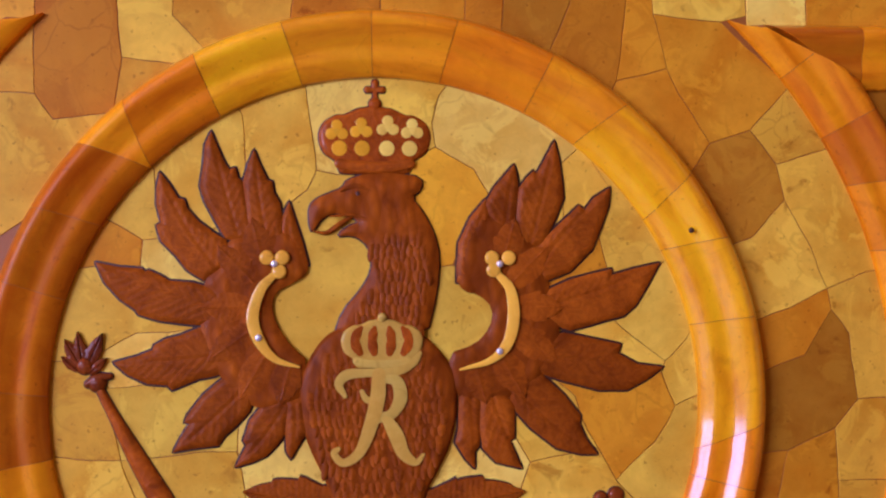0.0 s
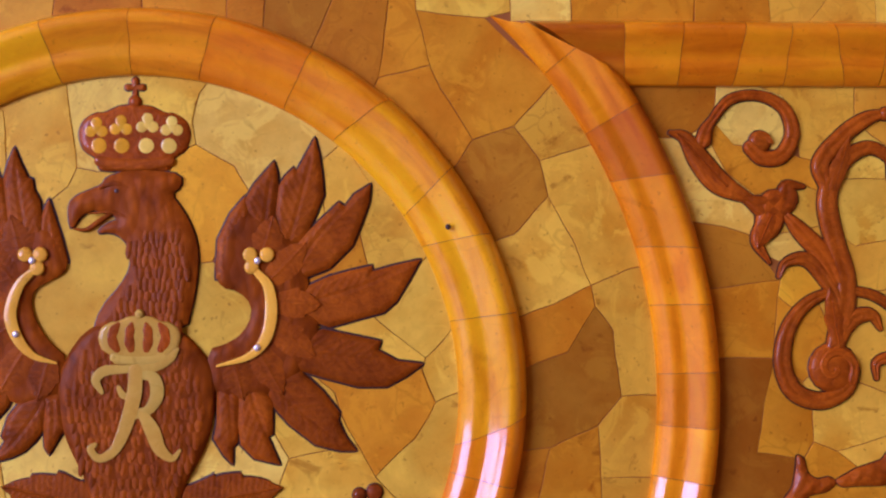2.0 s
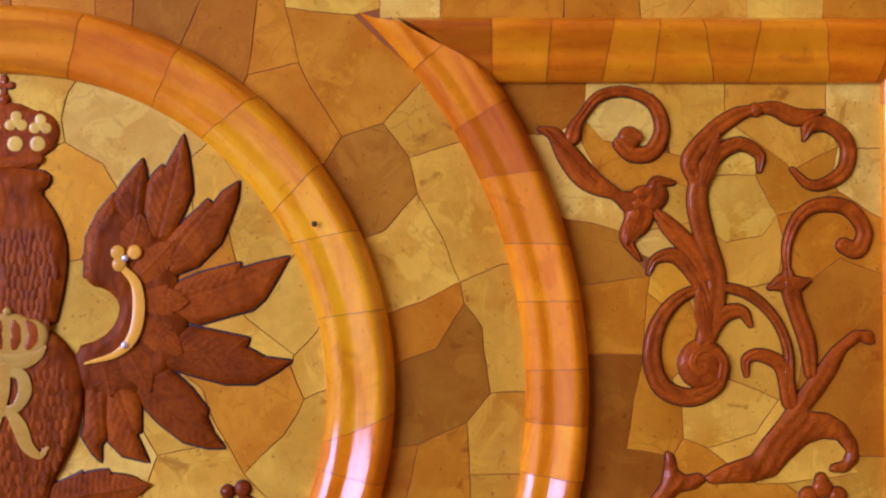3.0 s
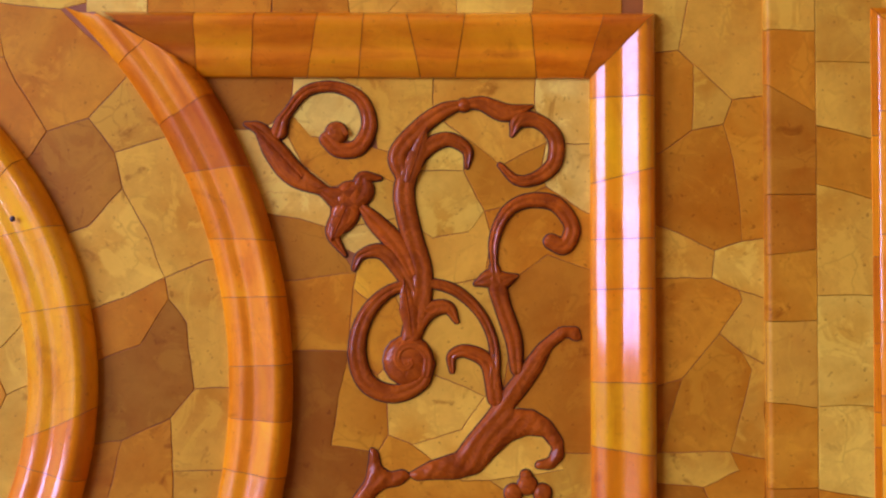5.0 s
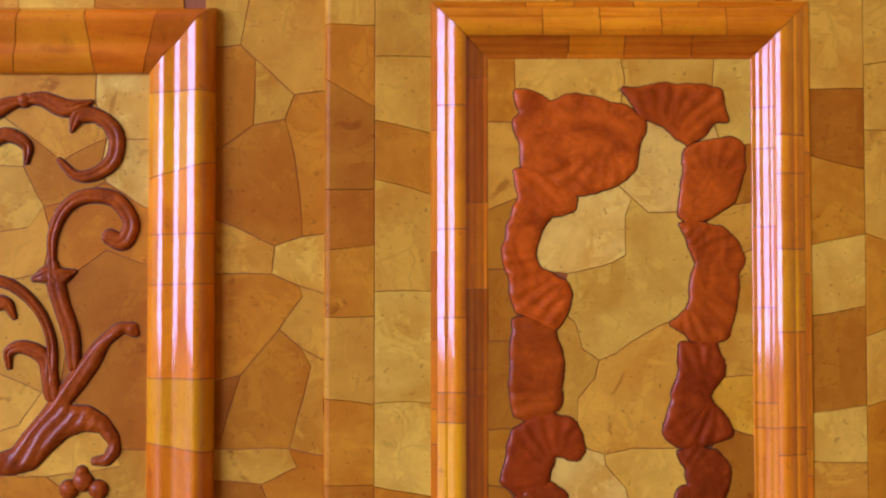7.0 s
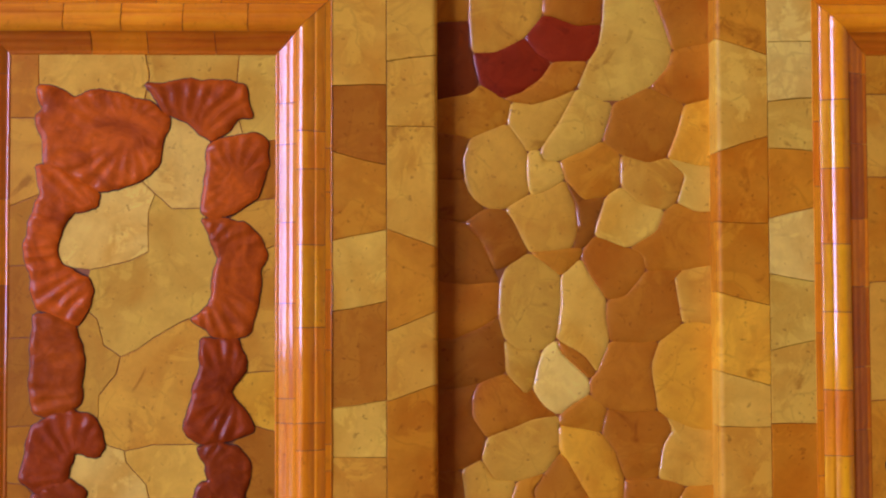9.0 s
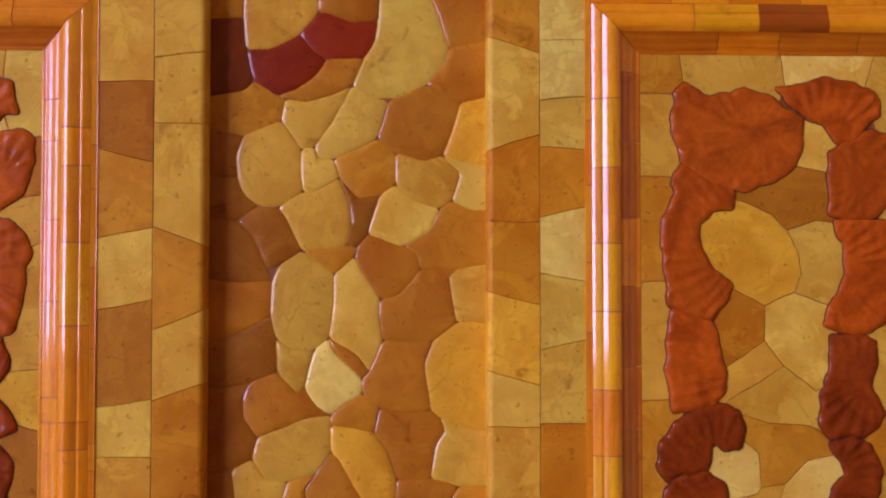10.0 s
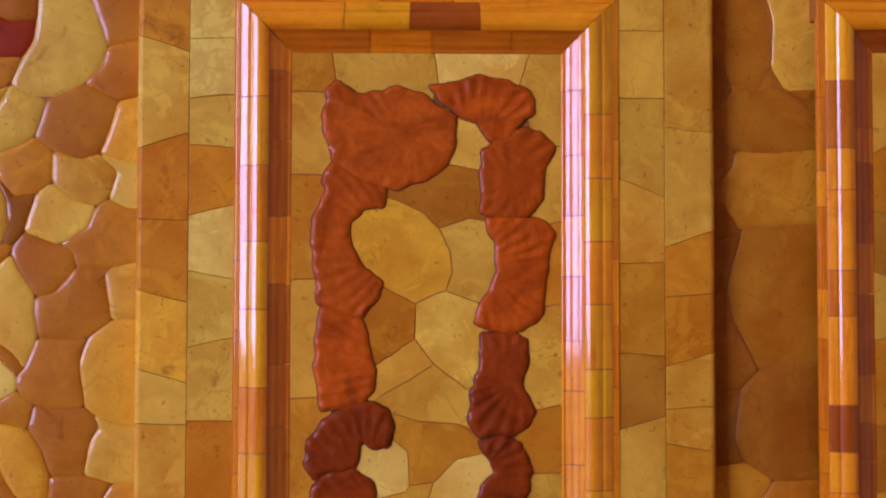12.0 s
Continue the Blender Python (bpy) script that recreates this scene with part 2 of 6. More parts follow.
def cells(seeds, border):
    """One outline for each seed: the points that lie nearer to it than to any other, measured by each stone's own shape."""
    shapes = []
    for seed in seeds:
        a, b, lean = size_of(seed)
        c, s = math.cos(radians(lean)), math.sin(radians(lean))
        shapes.append(np.array([[c / a, s / a], [-s / b, c / b]]))
    spots, forms = np.array([seed[:2] for seed in seeds], float), np.array(shapes)
    walls = [(q[1] - p[1], p[0] - q[0], p) for p, q in zip(border, border[1:] + border[:1])]
    for i, seed in enumerate(seeds):
        if any(nx * (seed[0] - p[0]) + nz * (seed[1] - p[1]) > 1e-6 for nx, nz, p in walls):
            continue
        others = np.arange(len(seeds)) != i
        w = np.einsum("nij,nj->ni", forms[others], spots[i] - spots[others])
        cc = -(w * w).sum(axis=1)

        def reach(angle):
            """How far the stone goes this way, and which neighbour or wall stops it."""
            u = np.array([math.cos(angle), math.sin(angle)])
            v = forms[others] @ u
            a2 = ((forms[i] @ u) ** 2).sum() - (v * v).sum(axis=1)
            b1 = -2 * (v * w).sum(axis=1)
            disc = b1 * b1 - 4 * a2 * cc
            with np.errstate(divide="ignore", invalid="ignore"):
                r = np.where(np.abs(a2) < 1e-9, -cc / b1, (-b1 + np.sqrt(np.maximum(disc, 0))) / (2 * a2))
            r = np.where((r > 0) & ((disc >= 0) | (np.abs(a2) < 1e-9)) & np.isfinite(r), r, 1e4)
            best = (float(r.min()), int(r.argmin())) if len(r) else (1e4, 0)
            for k, (nx, nz, p) in enumerate(walls):
                away = nx * u[0] + nz * u[1]
                if away > 1e-9:
                    best = min(best, ((nx * (p[0] - seed[0]) + nz * (p[1] - seed[1])) / away, -1 - k))
            return best

        turns = 30
        round_ = [(math.tau * k / turns, *reach(math.tau * k / turns)) for k in range(turns)]
        poly = []
        for (a0, r0, n0), (a1, r1, n1) in zip(round_, round_[1:] + [(math.tau, *round_[0][1:])]):
            poly.append((seed[0] + r0 * math.cos(a0), seed[1] + r0 * math.sin(a0)))
            if n0 != n1:
                lo, hi = a0, a1
                for _ in range(9):
                    mid = (lo + hi) / 2
                    if reach(mid)[1] == n0:
                        lo = mid
                    else:
                        hi = mid
                r = reach(lo)[0]
                poly.append((seed[0] + r * math.cos(lo), seed[1] + r * math.sin(lo)))
        yield seed, poly


def tile_mesh(poly, base, top, gap, bevel, dome):
    """A stone with upright sides, a narrow chamfer and a flat or domed face."""
    n = len(poly)
    cx, cz = sum(p[0] for p in poly) / n, sum(p[1] for p in poly) / n
    verts, faces = [], []

    def ring(inset, out, share=0.0):
        for x, z in poly:
            d = math.hypot(x - cx, z - cz) or 1
            k = max(0.05, 1 - inset / d) * (1 - share)
            verts.append((cx + (x - cx) * k, cz + (z - cz) * k, out))

    def band(k):
        for i in range(n):
            j = (i + 1) % n
            faces.append((k * n + i, k * n + j, (k + 1) * n + j, (k + 1) * n + i))

    ring(gap, base)
    ring(gap, top - bevel)
    band(0)
    if dome > 1:
        for inset, drop, share in ((0, 1, 0), (0.12, 0.72, 0.03), (0.3, 0.48, 0.1), (0.4, 0.27, 0.22), (0.4, 0.1, 0.42), (0.4, 0.02, 0.68)):
            ring(gap + bevel * inset, top - (bevel + dome) * drop + dome, share)
            verts[-n:] = [(x, z, max(o, top - bevel)) for x, z, o in verts[-n:]]
        for k in range(2, 7):
            band(k)
        verts.append((cx, cz, top + dome))
        faces.extend((7 * n + i, 7 * n + (i + 1) % n, 8 * n) for i in range(n))
    else:
        ring(gap + bevel, top)
        band(1)
        faces.append(tuple(range(2 * n, 3 * n)))
    return verts, faces


def mosaic(parent, seeds, border, base, top, warp=3.0, gap=0.16, bevel=0.3, dome=0.0, material=None, keep=None, uneven=0.35, wave=0.021):
    x0, x1 = min(p[0] for p in border), max(p[0] for p in border)
    z0, z1 = min(p[1] for p in border), max(p[1] for p in border)
    for (sx, sz, tone, *_), poly in cells(seeds, border):
        pts = []
        for x, z in poly:
            v = noise.noise_vector(Vector((x * wave, z * wave, 3.7)))
            fx, fz = abs(x - x0) < 0.02 or abs(x - x1) < 0.02, abs(z - z0) < 0.02 or abs(z - z1) < 0.02
            x, z = x + (0 if fx else v.x * warp), z + (0 if fz else v.y * warp)
            x, z = min(max(x, x0), x1), min(max(z, z0), z1)
            if keep:
                x, z = keep(x, z)
            pts.append((x, z))
        for _ in range(1 if dome > 1 else 0):
            pts = [((o[0] + 2 * p[0] + q[0]) / 4, (o[1] + 2 * p[1] + q[1]) / 4) for o, p, q in zip(pts[-1:] + pts[:-1], pts, pts[1:] + pts[:1])]
        if abs(sum(p[0] * q[1] - q[0] * p[1] for p, q in zip(pts, pts[1:] + pts[:1]))) < 60:
            continue
        v, f = tile_mesh(pts, base, top + random.uniform(-uneven, uneven), gap, bevel, dome)
        place("amber_tile", v, f, material or M_TILE, parent, tone, smooth=dome > 1)


def rect(x0, x1, z0, z1):
    return [(x0, z0), (x1, z0), (x1, z1), (x0, z1)]


def fill(x0, x1, z0, z1, spacing, tones, seed, avoid=None, size=27.0):
    """Loosely scattered seeds for the parts of the wall beyond the drawn ones."""
    rnd = random.Random(seed)
    out = []
    for i in range(int((x1 - x0) / spacing) + 1):
        for j in range(int((z1 - z0) / spacing) + 1):
            x, z = x0 + (i + 0.2 + 0.6 * rnd.random()) * spacing, z0 + (j + 0.2 + 0.6 * rnd.random()) * spacing
            if x < x1 and z < z1 and not (avoid and avoid(x, z)):
                out.append((x, z, rnd.choice(tones), size, size * rnd.uniform(0.8, 1.25)))
    return out


def slab(name, x0, x1, z0, z1, out0, out1, label, category="wall panel"):
    ob = box(name, x0 * MM, x1 * MM, -out1 * MM, -out0 * MM, z0 * MM, z1 * MM, M_RESIN)
    return tagged(ob, label, category)


def column(parent, x0, x1, joints, tones, base, top, edge=0, z_low=1080, z_high=1790):
    """A row of squarish tiles one above the other; each joint gives its height at both edges. edge: -1 or 1 rounds that outer edge."""
    marks = [(z_high, z_high)] + joints + [(z_low, z_low)]
    small, wide = ((0.0, -0.5), (0.15, -0.12), (0.5, 0.0), (0.8, 0.0)), ((0.0, -4.2), (0.35, -2.6), (1.1, -1.2), (2.4, -0.35), (4.0, 0.0), (4.4, 0.0))
    for (a0, a1), (b0, b1), tone in zip(marks, marks[1:], tones):
        t = top + random.uniform(-0.3, 0.3)
        left, right = wide if edge < 0 else small, wide if edge > 0 else small
        across = [(x0 + 0.15, base)] + [(x0 + 0.15 + d, t + o) for d, o in left] + [(x0 + (x1 - x0) * k / 4, t) for k in (1, 2, 3)] + [(x1 - 0.15 - d, t + o) for d, o in reversed(right)] + [(x1 - 0.15, base)]
        rows = []
        for share, off, drop in ((0, 0.15, 0.4), (0, 0.4, 0), (0, 0.8, 0), (0.5, 0, 0), (1, -0.8, 0), (1, -0.4, 0), (1, -0.15, 0.4)):
            row = []
            for x, o in across:
                u = (x - x0) / (x1 - x0)
                wob = noise.noise(Vector((x * 0.04, (a0 if share > 0.6 else b0) * 0.04, 8))) * 1.4
                lo, hi = b0 + (b1 - b0) * u, a0 + (a1 - a0) * u
                row.append((x, lo + (hi - lo) * share + off + (wob if share != 0.5 else 0), o - drop if o > base else o))
            rows.append(row)
        moulding_piece(parent, rows, tone, "amber_tile", M_TILE)


def moulding_piece(parent, rows, tone, name="amber_length", material=None):
    """A moulded length: rows of (x, z, out) across it, with closed ends."""
    m = len(rows[0])
    verts = [p for r in rows for p in r]
    faces = [(i * m + k, i * m + k + 1, (i + 1) * m + k + 1, (i + 1) * m + k) for i in range(len(rows) - 1) for k in range(m - 1)]
    k = len(verts)
    verts += rows[0] + rows[-1]
    faces += [tuple(range(k, k + m)), tuple(range(k + 2 * m - 1, k + m - 1, -1))]
    ob = place(name, verts, faces, material or M_MOULD, parent, tone)
    run = [0.0]
    for p, q in zip(rows, rows[1:]):
        run.append(run[-1] + math.dist(p[m // 2], q[m // 2]) * MM)
    grain = [(i / (m - 1), d) for d in run for i in range(m)]
    grain += grain[:m] + grain[-m:]
    layer = ob.data.uv_layers.new(name="grain")
    for loop in ob.data.loops:
        layer.data[loop.index].uv = grain[loop.vertex_index]
    return ob


def rounded(profile):
    """A finer, softer run through the corners of a moulding's section."""
    out = []
    for i, (u, h) in enumerate(profile):
        out.append((u, h))
        if 0 < i < len(profile) - 2:
            (u0, h0), (u2, h2), (u3, h3) = profile[i - 1], profile[i + 1], profile[i + 2]
            out.append(((9 * (u + u2) - u0 - u3) / 16, (9 * (h + h2) - h0 - h3) / 16))
    return out


def height_at(profile, u):
    return max(h0 + (h1 - h0) * (u - u0) / (u1 - u0) for (u0, h0), (u1, h1) in zip(profile, profile[1:]) if u1 > u0 and u0 <= u <= u1)


def mastic(parent, rows):
    """The reddish mastic that shows in the joints of a moulding."""
    m = len(rows[0])
    faces = [(i * m + k, i * m + k + 1, (i + 1) * m + k + 1, (i + 1) * m + k) for i in range(len(rows) - 1) for k in range(m - 1)]
    place("mastic_bed", [p for r in rows for p in r], faces, M_MASTIC, parent)


def straight(parent, origin, along, across, width, profile, base, cuts, tones, scale=1.0):
    """A straight moulding in lengths. cuts: (distance along, lean over the width) from joint to joint."""
    (a, la), (b, lb) = cuts[0], cuts[-1]
    core = [(0.015 + 0.97 * u, max(0.0, h * scale * 0.985 - 0.45)) for u, h in profile]
    mastic(parent, [[(origin[0] + along[0] * (e + k + le * u) + across[0] * u * width, origin[1] + along[1] * (e + k + le * u) + across[1] * u * width, base + h) for u, h in core] for e, le, k in ((a, la, 0.5), (b, lb, -0.5))])
    for (a, la), (b, lb), tone in zip(cuts, cuts[1:], tones):
        rows = []
        h_k = scale * random.uniform(0.985, 1.015)
        for s, dip in ((0.3, 0.0), (0.5, 0.0), (1.2, 0.0), (None, 0), (-1.2, 0.0), (-0.5, 0.0), (-0.3, 0.0)):
            row = []
            for u, h in profile:
                lo, hi = a + la * u, b + lb * u
                if s is None:
                    t = (lo + hi) / 2
                elif len(rows) < 3:
                    t = lo + s
                else:
                    t = hi + s
                row.append((origin[0] + along[0] * t + across[0] * u * width, origin[1] + along[1] * t + across[1] * u * width, base + max(0.0, h * h_k - dip)))
            rows.append(row)
        moulding_piece(parent, rows, tone)


def curved(parent, centre, r0, r1, profile, base, cuts, tones, mirror=None, outer=None):
    """A moulding on a circle in lengths. cuts: (degrees, lean in degrees over the width). outer(angle) may cut its width short."""
    (a, la), (b, lb) = cuts[0], cuts[-1]
    rows = []
    for k in range(61):
        row = []
        for u, h in profile:
            ang, r = a + 0.3 + (b - a - 0.6) * k / 60, r0 + (r1 - r0) * (0.015 + 0.97 * u)
            if outer is not None and r > outer(ang):
                r = outer(ang)
                h = min(h, height_at(profile, max(0.0, (r - r0) / (r1 - r0))))
            x = centre[0] + r * math.cos(radians(ang))
            row.append((x if mirror is None else 2 * mirror - x, centre[1] + r * math.sin(radians(ang)), base + max(0.0, h * 0.985 - 0.45)))
        rows.append(row)
    mastic(parent, rows)
    for (a, la), (b, lb), tone in zip(cuts, cuts[1:], tones):
        n = max(4, int(abs(b - a) / 1.6))
        h_k = random.uniform(0.985, 1.015)
        eps = math.degrees(0.9 / r1)
        steps = [(eps * 0.3, 0), (eps * 0.5, 0), (eps * 1.2, 0)] + [(1.2 * eps + (abs(b - a) - 2.4 * eps) * k / n, 0) for k in range(1, n)] + [(-eps * 1.2, 0), (-eps * 0.5, 0), (-eps * 0.3, 0)]
        rows = []
        for k, (s, dip) in enumerate(steps):
            row = []
            for u, h in profile:
                lo, hi = a + la * u, b + lb * u
                if k < 3:
                    ang = lo + s
                elif s <= 0:
                    ang = hi + s
                else:
                    ang = lo + (hi - lo) * s / abs(b - a)
                r = r0 + (r1 - r0) * u
                if outer is not None and r > outer(ang):
                    r = outer(ang)
                    h = min(h, height_at(profile, (r - r0) / (r1 - r0)))
                x, z = centre[0] + r * math.cos(radians(ang)), centre[1] + r * math.sin(radians(ang))
                if mirror is not None:
                    x = 2 * mirror - x
                row.append((x, z, base + max(0.0, h * h_k - dip)))
            rows.append(row)
        moulding_piece(parent, rows, tone, material=M_SATIN if (outer is not None and a > -12) or 128 < a < 270 else None)


def spline(points, n):
    """A smooth run through (x, z, half width) stations."""
    p = [np.array(q, float) for q in points]
    p = [2 * p[0] - p[1]] + p + [2 * p[-1] - p[-2]]
    out = []
    for i in range(1, len(p) - 2):
        for k in range(n):
            t = k / n
            out.append(0.5 * (2 * p[i] + (p[i + 1] - p[i - 1]) * t + (2 * p[i - 1] - 5 * p[i] + 4 * p[i + 1] - p[i + 2]) * t * t + (3 * p[i] - p[i - 1] - 3 * p[i + 1] + p[i + 2]) * t ** 3))
    return out + [p[-2]]


class Relief:
    """Collects carved shapes that belong to one thing."""

    def __init__(self, base):
        self.base, self.verts, self.faces, self.slots, self.slot = base, [], [], [], 0

    def grid(self, rows):
        m, s = len(rows[0]), len(self.verts)
        self.verts += [p for r in rows for p in r]
        self.slots += [self.slot] * ((len(rows) - 1) * (m - 1))
        self.faces += [(s + i * m + k, s + i * m + k + 1, s + (i + 1) * m + k + 1, s + (i + 1) * m + k) for i in range(len(rows) - 1) for k in range(m - 1)]

    def scroll(self, points, height=3.0, n=7, ripple=0.0, groove=0.0, flat=False):
        """A tapering carved stem through (x, z, half width) stations."""
        run = [np.array(q) for q in spline(points, n)]
        for end, near in ((0, 1), (-1, -2)):
            w, way = run[end][2], run[end][:2] - run[near][:2]
            way = way / (np.linalg.norm(way) or 1)
            extra = [np.array([*(run[end][:2] + way * w * d), w * k]) for d, k in ((0.35, 0.93), (0.65, 0.75), (0.85, 0.52), (0.98, 0.15))]
            run = extra[::-1] + run if end == 0 else run + extra
        rows, length = [], 0.0
        for i, q in enumerate(run):
            a, b = run[max(0, i - 1)], run[min(len(run) - 1, i + 1)]
            tx, tz = b[0] - a[0], b[1] - a[1]
            d = math.hypot(tx, tz) or 1
            nx, nz = -tz / d, tx / d
            length += math.hypot(q[0] - run[max(0, i - 1)][0], q[1] - run[max(0, i - 1)][1])
            w = max(0.25, q[2])
            if flat:
                prof = [(-1, 0), (-1, 0.8), (-0.85, 1.0), (0, 1.05), (0.85, 1.0), (1, 0.8), (1, 0)]
            else:
                prof = [(-1, 0), (-0.98, 0.45), (-0.82, 0.75), (-0.5, 0.93), (-0.2, 1.0 - groove), (0, 1.0 - groove * 1.6), (0.2, 1.0 - groove), (0.5, 0.93), (0.82, 0.75), (0.98, 0.45), (1, 0)]
            h = height * min(1.0, 0.35 + w / 6.0)
            wob = 1 + ripple * math.sin(length * 1.1 + 1.4 * math.sin(length * 0.29))
            w *= 1 + 0.25 * ripple * math.sin(length * 1.1 + 1.4 * math.sin(length * 0.29))
            rows.append([(q[0] + nx * w * u, q[1] + nz * w * u, self.base + h * v * (wob if 0 < v else 1)) for u, v in prof])
        self.grid(rows)

    def knob(self, x, z, r, height):
        rows = []
        for v, k in ((0.0, 1.0), (0.45, 0.98), (0.75, 0.85), (0.93, 0.55), (1.0, 0.0)):
            rows.append([(x + r * k * math.cos(a), z + r * k * math.sin(a), self.base + height * v) for a in (math.tau * j / 16 for j in range(17))])
        self.grid(rows)

    def leaf(self, base, tip, half, height=3.0, teeth=5, bend=0.0, barbs=0.07):
        """A carved feather from base to tip, with toothed edges, a raised quill and fine barbs."""
        dx, dz = tip[0] - base[0], tip[1] - base[1]
        d = math.hypot(dx, dz)
        tx, tz, nx, nz = dx / d, dz / d, -dz / d, dx / d
        rows, n = [], teeth * 22
        for i in range(n + 1):
            s = i / n
            w = half * (0.55 + 1.1 * s - 0.1 * s * s) if s < 0.42 else half * 0.994 * max(0.0, 1 - ((s - 0.42) / 0.58) ** 1.9)
            tooth = (s * teeth) % 1.0
            wl = w * (1 - 0.2 * (1 - tooth) * min(1, s * 1.6)) + 0.15
            wr = w * (1 - 0.2 * (1 - (tooth + 0.45) % 1.0) * min(1, s * 1.6)) + 0.15
            off = bend * math.sin(s * math.pi) * half
            row = []
            for u in (-1, -0.97, -0.8, -0.55, -0.3, -0.1, 0, 0.1, 0.3, 0.55, 0.8, 0.97, 1):
                ww = wl if u < 0 else wr
                lift = 0 if abs(u) == 1 else 0.62 + 0.3 * (1 - u * u) + (0.16 if u == 0 else 0) - (0.1 if abs(u) == 0.1 else 0)
                if 0.2 < abs(u) < 0.9:
                    lift += barbs * math.sin((s * d * 1.7 - abs(u) * 7.0))
                row.append((base[0] + tx * s * d + nx * (u * ww + off), base[1] + tz * s * d + nz * (u * ww + off), self.base + height * lift))
            rows.append(row)
        self.grid(rows)

    def plumage(self, outline, wide, tall, lift):
        """Rows of small overlapping feather tongues inside an outline."""
        sides = list(zip(outline, outline[1:] + outline[:1]))
        top, low = max(p[1] for p in outline), min(p[1] for p in outline)
        left, right = min(p[0] for p in outline), max(p[0] for p in outline)
        for j in range(int((top - low) / tall) + 1):
            for i in range(int((right - left) / wide) + 1):
                x = left + (i + 0.5 * (j % 2) + random.uniform(-0.12, 0.12)) * wide
                z = top - (j + random.uniform(-0.12, 0.12)) * tall
                if sum((a[1] > z) != (b[1] > z) and x < a[0] + (b[0] - a[0]) * (z - a[1]) / (b[1] - a[1]) for a, b in sides) % 2 == 0:
                    continue
                lean, length, half = random.uniform(-0.15, 0.15), tall * random.uniform(1.3, 1.7), wide * random.uniform(0.5, 0.62)
                rows = []
                for s, w, h in ((0.0, 0.7, 0.1), (0.35, 0.95, 0.45), (0.65, 1.0, 0.8), (0.85, 0.75, 1.0), (0.96, 0.4, 0.95), (1.0, 0.3, -0.6)):
                    rows.append([(x + lean * s * length + u * w * half, z - s * length, self.base + (lift * h * k if h > 0 else -0.6)) for u, k in ((-1, 0.0), (-0.85, 0.75), (-0.15, 0.85), (0, 1.05), (0.15, 0.85), (0.85, 0.75), (1, 0.0))])
                self.grid(rows)

    def blob(self, outline, height=3.0, lobes=0.0, flutes=0):
        """A carved cushion inside a smooth closed outline, its edge scalloped."""
        n = len(outline)
        run = spline([(x, z, 0) for x, z in outline[-2:] + outline + outline[:2]], 9)[18:18 + 9 * n]
        cx, cz = sum(q[0] for q in run) / len(run), sum(q[1] for q in run) / len(run)
        rows = []
        for k, v in ((1.0, 0.0), (0.985, 0.5), (0.94, 0.78), (0.86, 0.92), (0.78, 0.98), (0.7, 1.0), (0.6, 1.0), (0.5, 1.0), (0.4, 1.0), (0.3, 1.0), (0.2, 1.0), (0.1, 1.0), (0.0, 1.0)):
            row = []
            for i, q in enumerate(run + run[:1]):
                turn = math.atan2(q[1] - cz, q[0] - cx) + 0.25 * math.sin(i * 0.21)
                e = 1 + lobes * (math.sin(turn * flutes) + 0.6 * math.sin(i * 0.37 + 1))
                x, z = cx + (q[0] - cx) * k * e, cz + (q[1] - cz) * k * e
                row.append((x, z, self.base + height * v + (0.35 * (k - 0.3) * math.sin(turn * flutes) if flutes and 0.35 < k < 0.97 else 0)))
            rows.append(row)
        self.grid(rows)

    def plate(self, outline, height, edge=1.5, carve=None, step=2.4, grow=0.0, ready=False):
        """A carved cushion of any outline: it rises from its rim over the width of edge, and carve(x, z) cuts its face."""
        rim = facing(list(outline)) if ready else edged(softened(facing(list(outline))), 1.6)
        if grow:
            n = len(rim)
            bigger = []
            for i, p in enumerate(rim):
                a, b = rim[i - 2], rim[(i + 2) % n]
                d = math.dist(a, b) or 1
                bigger.append((p[0] + (b[1] - a[1]) / d * grow, p[1] - (b[0] - a[0]) / d * grow))
            rim = bigger
        a = np.array(rim)
        b = np.roll(a, -1, axis=0)
        x0, z0 = a.min(axis=0)
        x1, z1 = a.max(axis=0)
        inner = [Vector((x + (j % 2) * step / 2, z)) for j, z in enumerate(np.arange(z0, z1, step * 0.87)) for x in np.arange(x0, x1, step)]
        n = len(rim)
        flat, _, faces, *_ = geometry.delaunay_2d_cdt([Vector(p) for p in rim] + inner, [(i, (i + 1) % n) for i in range(n)], [list(range(n))], 1, 1e-5)
        s = len(self.verts)
        for p in flat:
            q = np.array((p.x, p.y))
            t = np.clip(((q - a) * (b - a)).sum(axis=1) / np.maximum(1e-9, ((b - a) ** 2).sum(axis=1)), 0, 1)
            away = float(np.sqrt((((a + (b - a) * t[:, None]) - q) ** 2).sum(axis=1).min()))
            k = min(1.0, away / edge)
            rise = 0.45 + 0.55 * math.sin(k * math.pi / 2) if away > 0.02 else 0.4
            self.verts.append((p.x, p.y, self.base + height * rise + (carve(p.x, p.y) * min(1.0, away / 2.5) if carve else 0.0)))
        self.faces += [tuple(s + i for i in f) for f in faces]
        self.slots += [self.slot] * len(faces)
        s = len(self.verts)
        for p in rim:
            self.verts += [(p[0], p[1], self.base), (p[0], p[1], self.base + height * 0.4)]
        for i in range(n):
            j = (i + 1) % n
            self.faces.append((s + 2 * i, s + 2 * j, s + 2 * j + 1, s + 2 * i + 1))
        self.slots += [self.slot] * n

